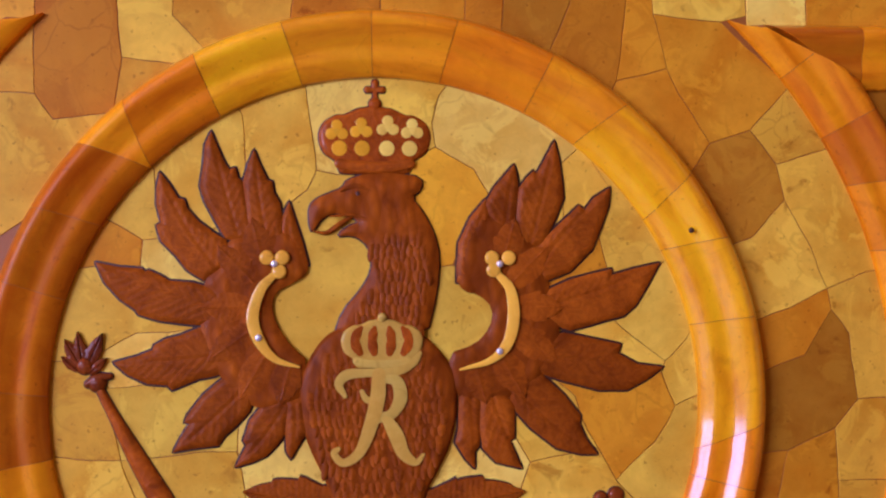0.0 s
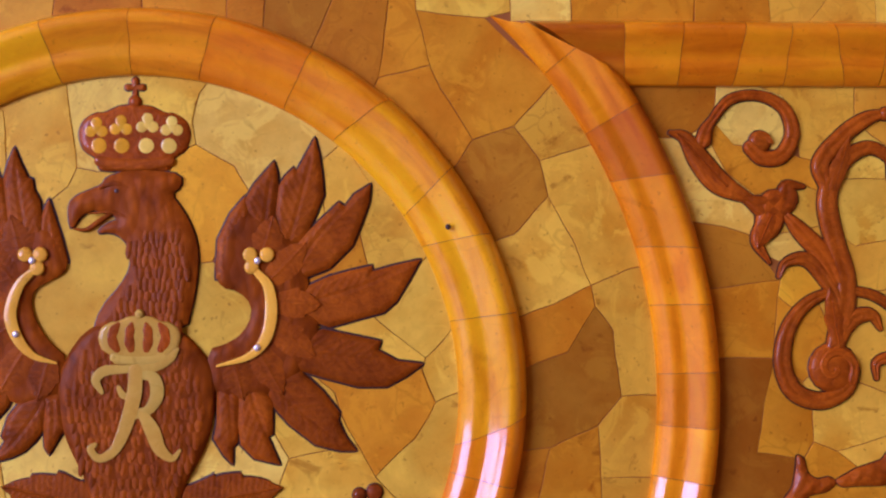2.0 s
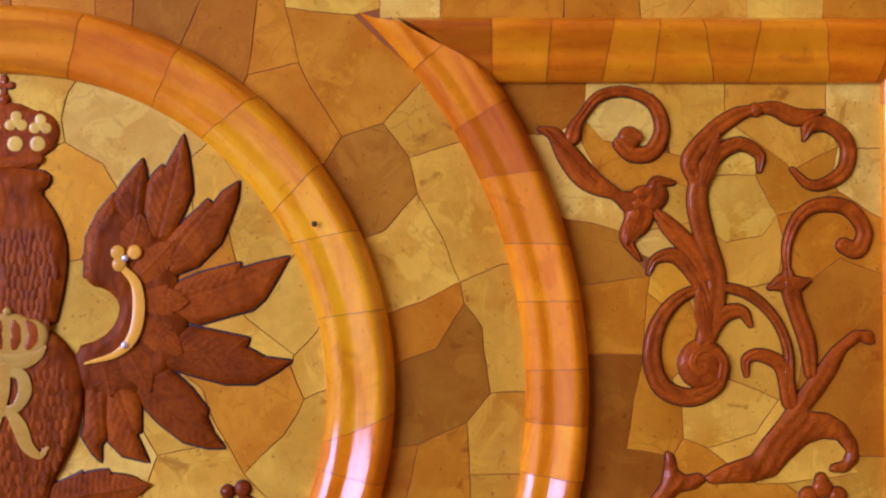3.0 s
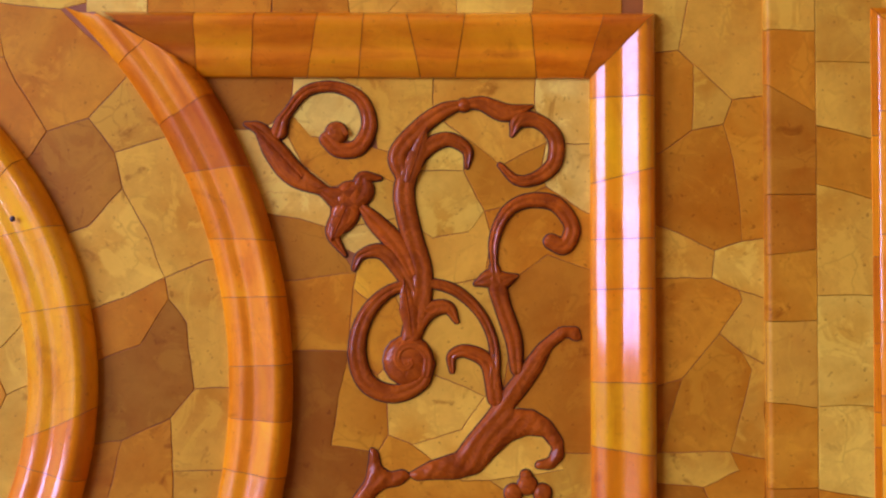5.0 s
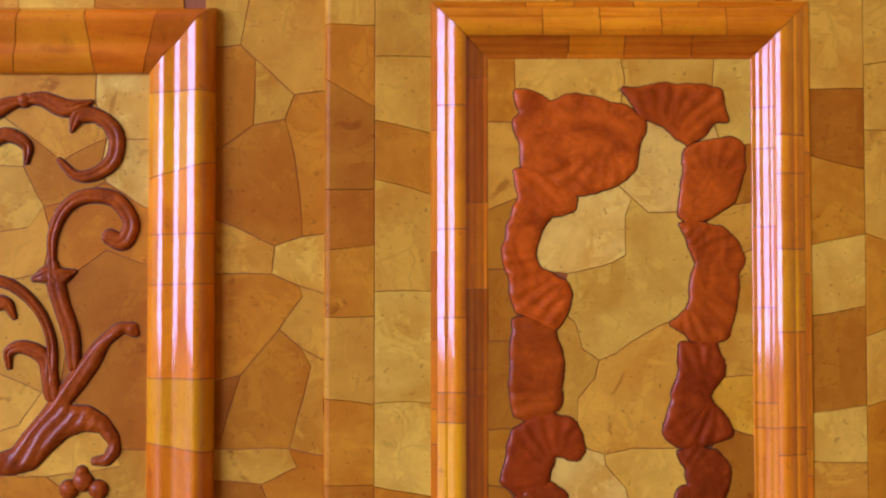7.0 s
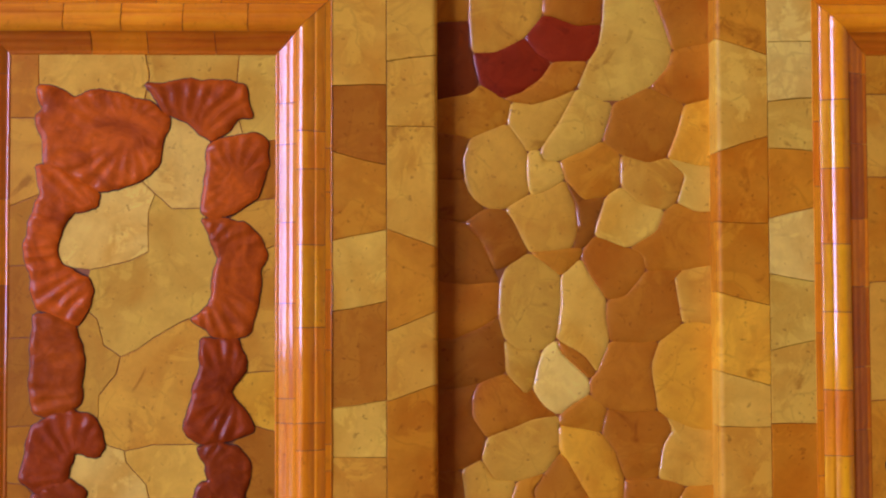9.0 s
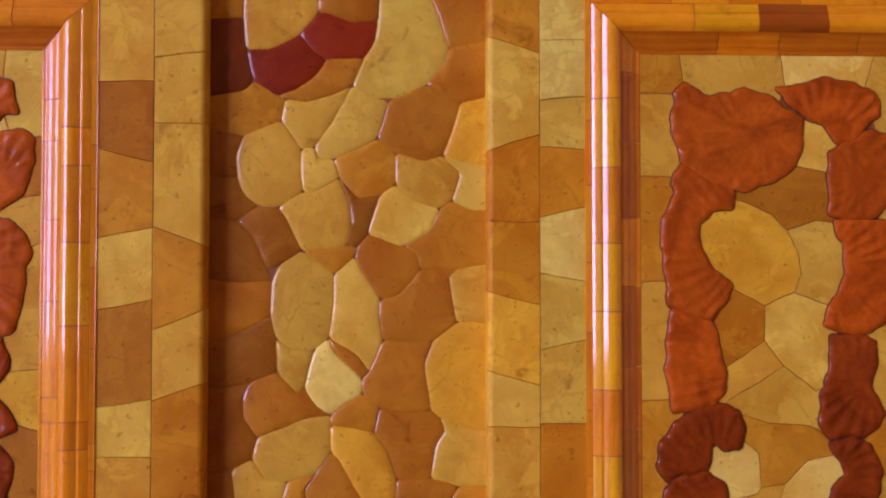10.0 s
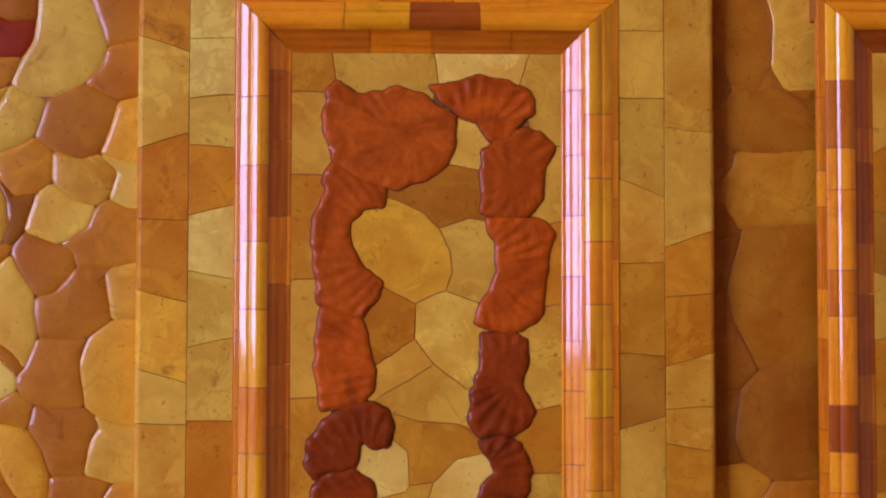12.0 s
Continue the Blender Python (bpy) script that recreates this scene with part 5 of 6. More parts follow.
lay("h", (1039, 1598), (1071, 1604), (1077, 1610), (1085, 1606), (1094, 1600), (1100, 1598), (1096, 1583), (1071, 1573), (1064, 1575), (1039, 1579))
lay("y", (1100, 1598), (1115, 1596), (1132, 1602), (1144, 1608), (1132, 1583), (1119, 1566), (1110, 1564), (1096, 1583))
lay("c", (1144, 1608), (1159, 1600), (1169, 1597), (1163, 1579), (1161, 1572), (1152, 1566), (1132, 1558), (1121, 1558), (1119, 1566), (1132, 1583))
lay("o", (1169, 1597), (1175, 1599), (1194, 1608), (1217, 1597), (1213, 1580), (1205, 1560), (1192, 1556), (1174, 1562), (1161, 1572), (1163, 1579))
lay("a", (1217, 1597), (1242, 1603), (1242, 1553), (1224, 1556), (1205, 1560), (1213, 1580))
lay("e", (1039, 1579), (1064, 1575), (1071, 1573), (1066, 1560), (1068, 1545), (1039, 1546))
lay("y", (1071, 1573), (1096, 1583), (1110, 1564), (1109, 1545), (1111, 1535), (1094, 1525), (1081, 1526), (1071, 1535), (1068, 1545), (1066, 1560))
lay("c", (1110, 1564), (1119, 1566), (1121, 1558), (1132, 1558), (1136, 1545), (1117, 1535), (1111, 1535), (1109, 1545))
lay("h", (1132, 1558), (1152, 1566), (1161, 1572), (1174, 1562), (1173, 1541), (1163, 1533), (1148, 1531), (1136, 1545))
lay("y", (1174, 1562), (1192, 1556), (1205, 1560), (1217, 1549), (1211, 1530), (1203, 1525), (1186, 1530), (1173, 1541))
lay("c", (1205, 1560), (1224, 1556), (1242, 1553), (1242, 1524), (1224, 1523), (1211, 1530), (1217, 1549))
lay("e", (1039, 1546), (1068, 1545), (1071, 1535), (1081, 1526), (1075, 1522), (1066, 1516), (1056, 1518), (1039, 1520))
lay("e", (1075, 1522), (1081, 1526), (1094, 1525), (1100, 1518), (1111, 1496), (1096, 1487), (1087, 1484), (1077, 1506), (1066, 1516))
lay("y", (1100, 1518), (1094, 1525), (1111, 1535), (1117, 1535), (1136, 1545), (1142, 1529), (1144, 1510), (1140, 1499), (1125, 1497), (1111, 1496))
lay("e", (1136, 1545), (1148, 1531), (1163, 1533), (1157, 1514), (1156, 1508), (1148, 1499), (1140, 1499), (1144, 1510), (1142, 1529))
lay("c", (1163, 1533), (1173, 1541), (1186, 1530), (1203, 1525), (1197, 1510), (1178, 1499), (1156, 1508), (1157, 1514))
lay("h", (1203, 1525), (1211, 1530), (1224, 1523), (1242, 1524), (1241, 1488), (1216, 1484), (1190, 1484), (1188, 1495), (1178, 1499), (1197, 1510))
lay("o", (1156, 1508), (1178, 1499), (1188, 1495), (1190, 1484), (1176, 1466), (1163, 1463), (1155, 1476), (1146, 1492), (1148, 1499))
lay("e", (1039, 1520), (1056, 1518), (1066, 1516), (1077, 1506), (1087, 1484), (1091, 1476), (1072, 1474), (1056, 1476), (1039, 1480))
lay("o", (1039, 1480), (1056, 1476), (1072, 1474), (1091, 1476), (1090, 1453), (1079, 1446), (1060, 1438), (1040, 1438))
lay("y", (1111, 1496), (1121, 1489), (1132, 1480), (1132, 1461), (1129, 1438), (1119, 1430), (1104, 1430), (1094, 1438), (1090, 1453), (1091, 1476), (1096, 1487))
lay("h", (1111, 1496), (1125, 1497), (1140, 1499), (1148, 1499), (1146, 1492), (1132, 1480), (1121, 1489))
lay("c", (1132, 1480), (1146, 1492), (1155, 1476), (1163, 1463), (1162, 1453), (1165, 1436), (1156, 1415), (1148, 1427), (1140, 1432), (1129, 1438), (1132, 1461))
lay("o", (1129, 1438), (1140, 1432), (1148, 1427), (1156, 1415), (1151, 1410), (1132, 1429))
lay("v", (1119, 1430), (1129, 1438), (1132, 1429), (1151, 1410), (1151, 1400), (1138, 1393), (1130, 1386), (1119, 1393), (1112, 1404), (1115, 1419))
lay("y", (1094, 1438), (1104, 1430), (1119, 1430), (1115, 1419), (1112, 1404), (1108, 1400), (1094, 1415), (1094, 1423))
lay("o", (1163, 1463), (1176, 1466), (1190, 1484), (1216, 1484), (1209, 1482), (1214, 1448), (1199, 1436), (1186, 1435), (1165, 1436), (1162, 1453))
lay("y", (1209, 1482), (1216, 1484), (1241, 1488), (1241, 1446), (1224, 1449), (1214, 1448))
lay("a", (1214, 1448), (1224, 1449), (1241, 1446), (1241, 1375), (1220, 1377), (1203, 1385), (1197, 1390), (1193, 1419), (1199, 1436))
lay("o", (1165, 1436), (1186, 1435), (1199, 1436), (1193, 1419), (1197, 1390), (1178, 1389), (1163, 1391), (1151, 1400), (1151, 1410), (1156, 1415))
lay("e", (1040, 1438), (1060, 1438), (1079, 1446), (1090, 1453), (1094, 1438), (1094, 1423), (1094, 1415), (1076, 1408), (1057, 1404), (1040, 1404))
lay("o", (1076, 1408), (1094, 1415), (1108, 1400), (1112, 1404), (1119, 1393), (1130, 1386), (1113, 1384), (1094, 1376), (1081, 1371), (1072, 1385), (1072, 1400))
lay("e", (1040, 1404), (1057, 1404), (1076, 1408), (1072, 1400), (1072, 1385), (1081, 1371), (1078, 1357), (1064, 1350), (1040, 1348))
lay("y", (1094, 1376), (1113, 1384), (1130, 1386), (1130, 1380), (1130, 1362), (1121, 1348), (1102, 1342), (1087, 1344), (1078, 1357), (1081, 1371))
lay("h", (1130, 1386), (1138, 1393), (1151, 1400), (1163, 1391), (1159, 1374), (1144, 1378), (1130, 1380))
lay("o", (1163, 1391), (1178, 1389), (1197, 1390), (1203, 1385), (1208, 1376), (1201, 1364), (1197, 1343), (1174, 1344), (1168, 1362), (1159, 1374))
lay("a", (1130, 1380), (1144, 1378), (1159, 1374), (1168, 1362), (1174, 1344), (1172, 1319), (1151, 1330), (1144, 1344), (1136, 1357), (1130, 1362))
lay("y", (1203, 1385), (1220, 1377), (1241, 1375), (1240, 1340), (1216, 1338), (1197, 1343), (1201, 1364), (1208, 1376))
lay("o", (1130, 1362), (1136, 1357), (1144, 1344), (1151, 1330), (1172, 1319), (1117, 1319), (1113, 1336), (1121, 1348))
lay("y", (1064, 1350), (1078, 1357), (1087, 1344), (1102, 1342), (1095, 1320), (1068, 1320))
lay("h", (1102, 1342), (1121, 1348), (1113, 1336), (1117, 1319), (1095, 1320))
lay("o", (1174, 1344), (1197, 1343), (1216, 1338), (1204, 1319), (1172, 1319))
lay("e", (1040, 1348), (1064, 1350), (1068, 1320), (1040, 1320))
lay("h", (1216, 1338), (1240, 1340), (1240, 1319), (1204, 1319))
mosaic(sunk, fill(C2, D0, LOW, 1313, 42, "yohby", 25, None, 19), rect(C2 - 9, D0 + 9, LOW, 1313), -16, -12.5, 2.5, 0.12, 0.6, 1.05, M_PEBBLE, uneven=0.4, wave=0.03)
mosaic(sunk, fill(C2, D0, 1690, HIGH, 42, "yoh", 26, None, 19), rect(C2 - 9, D0 + 9, 1690, HIGH), -16, -12.5, 2.5, 0.12, 0.6, 1.05, M_PEBBLE, uneven=0.4, wave=0.03)

pil3 = slab("tiled_pilaster", D0 + 0.3, D2 + 6, LOW, HIGH, -20, RAISE - 3.2, "raised pilaster of square pale and orange amber tiles", "pilaster")
column(pil3, D0, D1, [(1688.0, 1688.0), (1638.0, 1627.0), (1562.0, 1573.0), (1516.0, 1515.0), (1469.0, 1460.0), (1417.0, 1407.0), (1380.0, 1380.0), (1285, 1280), (1190, 1190)], "yhcxxacyhy", -12, RAISE, -1)
column(pil3, D1, D2 + 8, [(1685.0, 1685.0), (1636.0, 1636.0), (1596.0, 1599.0), (1565.0, 1561.0), (1518.0, 1528.0), (1481.0, 1472.0), (1430.0, 1440.0), (1382.0, 1382.0), (1270, 1275), (1180, 1180)], "yvvcxvccxyh", -12, RAISE)

# ---- third panel ----
LX3, RX3, TZ3 = 1337.0, 1517.0, 1627.0
upright_frame(LX3, RX3, TZ3, FW, [1361.0, 1404.0, 1455.0, 1500.0, 1551.0, 1597.0],
              [1371.0, 1415.0, 1463.0], [1337.0, 1384.0, 1416.0, 1459.0, 1500.0, 1543.0, 1585.0],
              ("gngmggmgmgg", "mgkm", "gngmggmgmgmg"), "tall glossy amber frame of small lengths round carved shells")
bed3 = slab("shell_panel_ground", LX3 - 12, RX3 + 12, LOW, TZ3 + 12, -20, BED - 0.6, "pale yellow amber mosaic ground with shells")
lay = functools.partial(stone, bed3, BED - 3, BED)
lay("h", (1326, 1634), (1362, 1634), (1368, 1600), (1326, 1601))
lay("y", (1362, 1634), (1430, 1635), (1434, 1606), (1425, 1583), (1376, 1585), (1368, 1600))
lay("v", (1430, 1635), (1498, 1635), (1489, 1607), (1478, 1591), (1434, 1606))
lay("y", (1498, 1635), (1527, 1636), (1527, 1565), (1500, 1565), (1489, 1607))
lay("y", (1326, 1601), (1368, 1600), (1372, 1549), (1360, 1545), (1327, 1546))
lay("h", (1327, 1546), (1360, 1545), (1368, 1519), (1365, 1477), (1327, 1474))
lay("y", (1327, 1474), (1365, 1477), (1365, 1397), (1328, 1397))
lay("h", (1328, 1397), (1365, 1397), (1362, 1319), (1328, 1319))
lay("c", (1438, 1591), (1478, 1591), (1500, 1565), (1493, 1550), (1476, 1550), (1463, 1549), (1442, 1552), (1436, 1568))
lay("o", (1442, 1552), (1463, 1549), (1476, 1550), (1478, 1513), (1455, 1517), (1436, 1511), (1425, 1521), (1406, 1528), (1394, 1532), (1417, 1545))
lay("a", (1394, 1532), (1406, 1528), (1425, 1521), (1436, 1511), (1443, 1496), (1444, 1481), (1440, 1468), (1421, 1459), (1400, 1470), (1380, 1470), (1364, 1492), (1364, 1515))
lay("c", (1436, 1511), (1455, 1517), (1478, 1513), (1487, 1496), (1481, 1474), (1466, 1459), (1440, 1468), (1444, 1481), (1443, 1496))
lay("h", (1380, 1470), (1400, 1470), (1421, 1459), (1419, 1436), (1404, 1425), (1380, 1412), (1372, 1436))
lay("c", (1421, 1459), (1440, 1468), (1466, 1459), (1472, 1444), (1468, 1406), (1453, 1402), (1432, 1419), (1419, 1436))
lay("y", (1419, 1436), (1432, 1419), (1400, 1399), (1391, 1393), (1376, 1395), (1380, 1412), (1404, 1425))
lay("y", (1432, 1419), (1453, 1402), (1468, 1406), (1462, 1376), (1448, 1380), (1421, 1382), (1404, 1386), (1391, 1393), (1400, 1399))
lay("h", (1404, 1386), (1421, 1382), (1448, 1380), (1462, 1376), (1468, 1361), (1448, 1356), (1431, 1341), (1416, 1339), (1414, 1361), (1399, 1374))
lay("v", (1399, 1374), (1414, 1361), (1416, 1339), (1414, 1335), (1384, 1328), (1373, 1361))
lay("v", (1448, 1356), (1468, 1361), (1481, 1354), (1481, 1339), (1470, 1318), (1425, 1319), (1431, 1341))
lay("y", (1384, 1328), (1414, 1335), (1416, 1339), (1431, 1341), (1425, 1319), (1380, 1319))
lay("y", (1500, 1565), (1527, 1565), (1527, 1517), (1508, 1512), (1489, 1523), (1493, 1550))
lay("h", (1508, 1512), (1527, 1517), (1527, 1461), (1504, 1457), (1497, 1493))
lay("y", (1504, 1457), (1527, 1461), (1527, 1393), (1496, 1389), (1478, 1402), (1485, 1436))
lay("h", (1496, 1389), (1527, 1393), (1526, 1348), (1492, 1346), (1485, 1369))
lay("y", (1492, 1346), (1526, 1348), (1526, 1318), (1478, 1318))
mosaic(bed3, fill(LX3, RX3, LOW, 1317, 52, "ychy", 31), rect(LX3 - 10, RX3 + 10, LOW, 1317), BED - 3, BED, 3.0)
b4 = ornament("shell_border", 1373.0, 1474.0, "carved dark red amber shells and scrolls in a row", "carving", "shell borders")
shell(b4, "s", [(1360, 1602), (1366, 1609), (1379, 1600), (1387, 1599), (1406, 1605), (1425, 1598), (1447, 1585), (1446, 1568), (1440, 1551), (1425, 1540), (1402, 1536), (1387, 1541), (1364, 1555), (1360, 1571), (1356, 1585), (1361, 1594)], (1413, 1574), 12.7)
shell(b4, "s", [(1357, 1541), (1364, 1554), (1387, 1541), (1400, 1535), (1398, 1524), (1383, 1522), (1375, 1511), (1376, 1496), (1387, 1481), (1398, 1474), (1393, 1462), (1384, 1450), (1368, 1455), (1355, 1460), (1353, 1481), (1350, 1500), (1353, 1519), (1361, 1534)], (1413, 1504), 8.2)
shell(b4, "s", [(1356, 1458), (1368, 1454), (1384, 1448), (1387, 1436), (1392, 1417), (1392, 1402), (1386, 1394), (1369, 1391), (1357, 1388), (1353, 1417), (1354, 1436)], (1425, 1421), 8.2)
shell(b4, "t", [(1360, 1382), (1372, 1391), (1388, 1394), (1401, 1390), (1405, 1375), (1402, 1365), (1393, 1364), (1386, 1369), (1382, 1362), (1380, 1350), (1365, 1350), (1354, 1343), (1347, 1354), (1348, 1365)], (1388, 1356), 7.5)
shell(b4, "t", [(1352, 1339), (1365, 1348), (1380, 1349), (1391, 1342), (1395, 1315), (1350, 1316)], (1395, 1325), 8.2)
b5 = ornament("shell_border", 1482.0, 1474.0, "carved dark red amber shells and scrolls in a row", "carving", "shell borders")
shell(b5, "s", [(1429, 1606), (1444, 1607), (1462, 1612), (1480, 1609), (1495, 1602), (1500, 1587), (1492, 1584), (1485, 1572), (1470, 1568), (1462, 1580), (1451, 1584), (1436, 1596)], (1466, 1568), 8.2)
shell(b5, "s", [(1464, 1562), (1476, 1570), (1493, 1576), (1504, 1574), (1512, 1563), (1506, 1549), (1504, 1530), (1496, 1519), (1481, 1517), (1464, 1519), (1464, 1542)], (1485, 1542), 11.2)
shell(b5, "s", [(1466, 1516), (1481, 1518), (1506, 1514), (1512, 1506), (1508, 1493), (1506, 1474), (1504, 1455), (1500, 1446), (1485, 1440), (1470, 1442), (1459, 1447), (1462, 1457), (1469, 1466), (1474, 1481), (1474, 1500)], (1459, 1481), 7.5)
shell(b5, "t", [(1464, 1439), (1485, 1440), (1494, 1436), (1494, 1421), (1489, 1406), (1500, 1388), (1496, 1380), (1485, 1373), (1462, 1371), (1455, 1382), (1456, 1399), (1462, 1414), (1464, 1429)], (1485, 1410), 9)
shell(b5, "t", [(1462, 1368), (1477, 1371), (1490, 1368), (1498, 1350), (1494, 1336), (1485, 1315), (1459, 1315), (1464, 1339), (1472, 1347), (1470, 1356)], (1466, 1343), 7.5)

# ---- last pilaster, sunk mosaic and frame ----
G0, G1, G2 = 1548.0, 1586.0, 1620.0
pil4 = slab("tiled_pilaster", G0 - 6, G2 - 0.3, LOW, HIGH, -20, RAISE - 3.2, "raised pilaster of square honey amber tiles", "pilaster")
column(pil4, G0 - 8, G1, [(1689.0, 1689.0), (1642.0, 1643.0), (1598.0, 1597.0), (1549.0, 1531.0), (1486.0, 1487.0), (1427.0, 1425.0), (1372.0, 1385.0), (1260, 1264), (1170, 1168)], "hyyyyhbyhy", -12, RAISE)
column(pil4, G1, G2, [(1682.0, 1682.0), (1577.0, 1574.0), (1498.0, 1508.0), (1464.0, 1467.0), (1418.0, 1427.0), (1390.0, 1391.0), (1367.0, 1361.0), (1280, 1284), (1200, 1206)], "yyyhhyyhyh", -12, RAISE, 1)
H0 = 1728.0
sunk2 = slab("sunk_mosaic", G2 - 10, H0 - FW, LOW, HIGH, -22, -13.4, "sunk panel of rounded dark honey amber pebbles")
# dark brown tones at the left, with shade beside the pilaster coloured in
lay = functools.partial(pebble, sunk2, -16, -12.3)
lay("o", (1616, 1692), (1653, 1693), (1666, 1653), (1664, 1622), (1656, 1608), (1635, 1610), (1627, 1630), (1615, 1633))
lay("y", (1653, 1693), (1702, 1693), (1701, 1607), (1674, 1606), (1664, 1622), (1666, 1653))
lay("o", (1637, 1606), (1635, 1610), (1656, 1608), (1664, 1622), (1674, 1606), (1701, 1607), (1701, 1566), (1666, 1563), (1638, 1564), (1615, 1579), (1627, 1594))
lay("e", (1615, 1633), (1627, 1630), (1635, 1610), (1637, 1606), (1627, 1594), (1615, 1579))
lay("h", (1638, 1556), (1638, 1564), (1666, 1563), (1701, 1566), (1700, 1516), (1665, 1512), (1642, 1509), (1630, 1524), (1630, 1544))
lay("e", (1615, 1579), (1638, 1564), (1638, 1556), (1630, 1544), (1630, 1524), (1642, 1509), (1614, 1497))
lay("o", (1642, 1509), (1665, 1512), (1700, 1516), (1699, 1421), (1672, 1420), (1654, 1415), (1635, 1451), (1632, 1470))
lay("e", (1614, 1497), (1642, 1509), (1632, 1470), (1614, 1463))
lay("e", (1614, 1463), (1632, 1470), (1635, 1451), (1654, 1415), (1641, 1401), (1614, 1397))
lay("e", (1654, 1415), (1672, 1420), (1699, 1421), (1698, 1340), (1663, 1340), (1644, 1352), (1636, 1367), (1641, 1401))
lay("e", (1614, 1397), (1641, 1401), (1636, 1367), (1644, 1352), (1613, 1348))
lay("h", (1613, 1348), (1644, 1352), (1663, 1340), (1648, 1316), (1613, 1316))
lay("o", (1663, 1340), (1698, 1340), (1698, 1315), (1648, 1316))
mosaic(sunk2, fill(G2, H0 - FW, LOW, 1310, 46, "bob", 35), rect(G2 - 9, H0 - FW + 5, LOW, 1310), -16, -12.0, 2.5, 0.12, 0.7, 1.3, M_PEBBLE, uneven=0.9, wave=0.03)
mosaic(sunk2, fill(G2, H0 - FW, 1690, HIGH, 46, "oh", 36), rect(G2 - 9, H0 - FW + 5, 1690, HIGH), -16, -12.0, 2.5, 0.12, 0.7, 1.3, M_PEBBLE, uneven=0.9, wave=0.03)
upright_frame(H0, 1900, 1629.0, FW, [1335.0, 1361.0, 1393.0, 1452.0, 1482.0, 1536.0, 1563.0, 1609.0],
              [1734.0, 1800], [], ("nnnmkmnmmwg", "mkm", ""), "tall glossy amber frame in orange and brown lengths", "kwkkwkw")
bed4 = slab("end_panel_ground", H0 - 10, 1900, LOW, 1629.0 + 12, -20, BED - 0.6, "brown and honey amber mosaic ground")
mosaic(bed4, fill(H0 - 10, 1900, LOW, 1629.0, 50, "obhy", 41), rect(H0 - 8, 1900, LOW, 1629.0 + 10), BED - 3, BED, 5.0)
for a, b, s in ((LX - FW - 6, RX + FW + 6, 43), (LX3 - FW - 6, RX3 + FW + 6, 44), (H0 - FW, 1900, 45)):
    top_row = slab("mosaic_frieze", a, b, TZ + FW - 12, HIGH, -20, RAISE - 3.4, "honey amber tiles above a tall frame")
    mosaic(top_row, fill(a, b, TZ + FW - 12, HIGH, 45, "hyoy", s), rect(a, b, TZ + FW - 8, HIGH), RAISE - 4, RAISE - 0.5, 2.0)

# ---- the carved bird of the medallion, one mesh ----
bird = Relief(0.6)
bird.feather([(-140, 1517), (-147, 1529), (-154, 1542), (-157, 1552), (-155, 1566), (-154, 1579)], (-150, 1588), [(-146, 1578), (-141, 1567), (-138, 1563), (-134, 1564), (-132, 1557), (-129, 1555), (-125, 1541), (-121, 1515)])
bird.feather([(-125, 1511), (-128, 1541), (-129, 1555), (-126, 1566)], (-122, 1576), [(-118, 1566), (-113, 1556), (-110, 1555), (-109, 1548), (-105, 1541), (-101, 1518)])
bird.feather([(-109, 1511), (-104, 1531)], (-99, 1542), [(-95, 1530), (-90, 1515), (-86, 1500)])
bird.feather([(-154, 1490), (-165, 1497), (-172, 1506), (-182, 1516), (-185, 1526), (-182, 1528), (-185, 1540), (-185, 1551)], (-183, 1561), [(-176, 1552), (-171, 1544), (-167, 1543), (-165, 1537), (-158, 1529), (-147, 1521), (-140, 1517), (-134, 1504)])
bird.feather([(-141, 1483), (-161, 1489), (-176, 1490), (-183, 1494), (-190, 1497), (-192, 1496), (-194, 1498), (-209, 1499)], (-224, 1502), [(-218, 1489), (-208, 1478), (-198, 1471), (-196, 1468), (-183, 1464), (-168, 1462), (-158, 1461), (-145, 1461)])
bird.feather([(-139, 1452), (-156, 1460), (-168, 1455), (-179, 1452), (-186, 1448), (-187, 1445), (-197, 1441)], (-212, 1437), [(-203, 1429), (-190, 1423), (-177, 1422), (-174, 1419), (-157, 1426), (-146, 1428), (-137, 1432)])
bird.feather([(-126, 1430), (-141, 1427), (-154, 1416), (-164, 1403), (-166, 1398), (-163, 1397), (-170, 1385)], (-173, 1379), [(-161, 1381), (-144, 1383), (-140, 1389), (-132, 1396), (-124, 1405), (-119, 1419)])
bird.feather([(-103, 1414), (-117, 1408), (-124, 1399), (-128, 1386), (-126, 1383)], (-133, 1369), [(-122, 1372), (-113, 1376), (-106, 1383), (-101, 1390), (-96, 1410)])
bird.feather([(-101, 1412), (-101, 1394), (-100, 1379)], (-97, 1374), [(-93, 1381), (-90, 1386), (-86, 1392), (-88, 1414)])
bird.feather([(11, 1489), (12, 1515), (20, 1532)], (30, 1544), [(35, 1526), (40, 1508), (38, 1489)])
bird.feather([(35, 1522), (29, 1540), (36, 1552), (43, 1560)], (49, 1567), [(51, 1560), (52, 1551), (51, 1538), (50, 1522)])
bird.feather([(49, 1511), (50, 1534), (52, 1551), (57, 1558), (62, 1563), (64, 1561), (68, 1568)], (76, 1583), [(79, 1571), (81, 1556), (82, 1545), (77, 1532), (68, 1513)])
bird.feather([(60, 1504), (66, 1515), (77, 1526), (86, 1534), (92, 1540), (96, 1537), (102, 1545)], (113, 1552), [(112, 1540), (107, 1526), (101, 1511), (86, 1496), (68, 1489)])
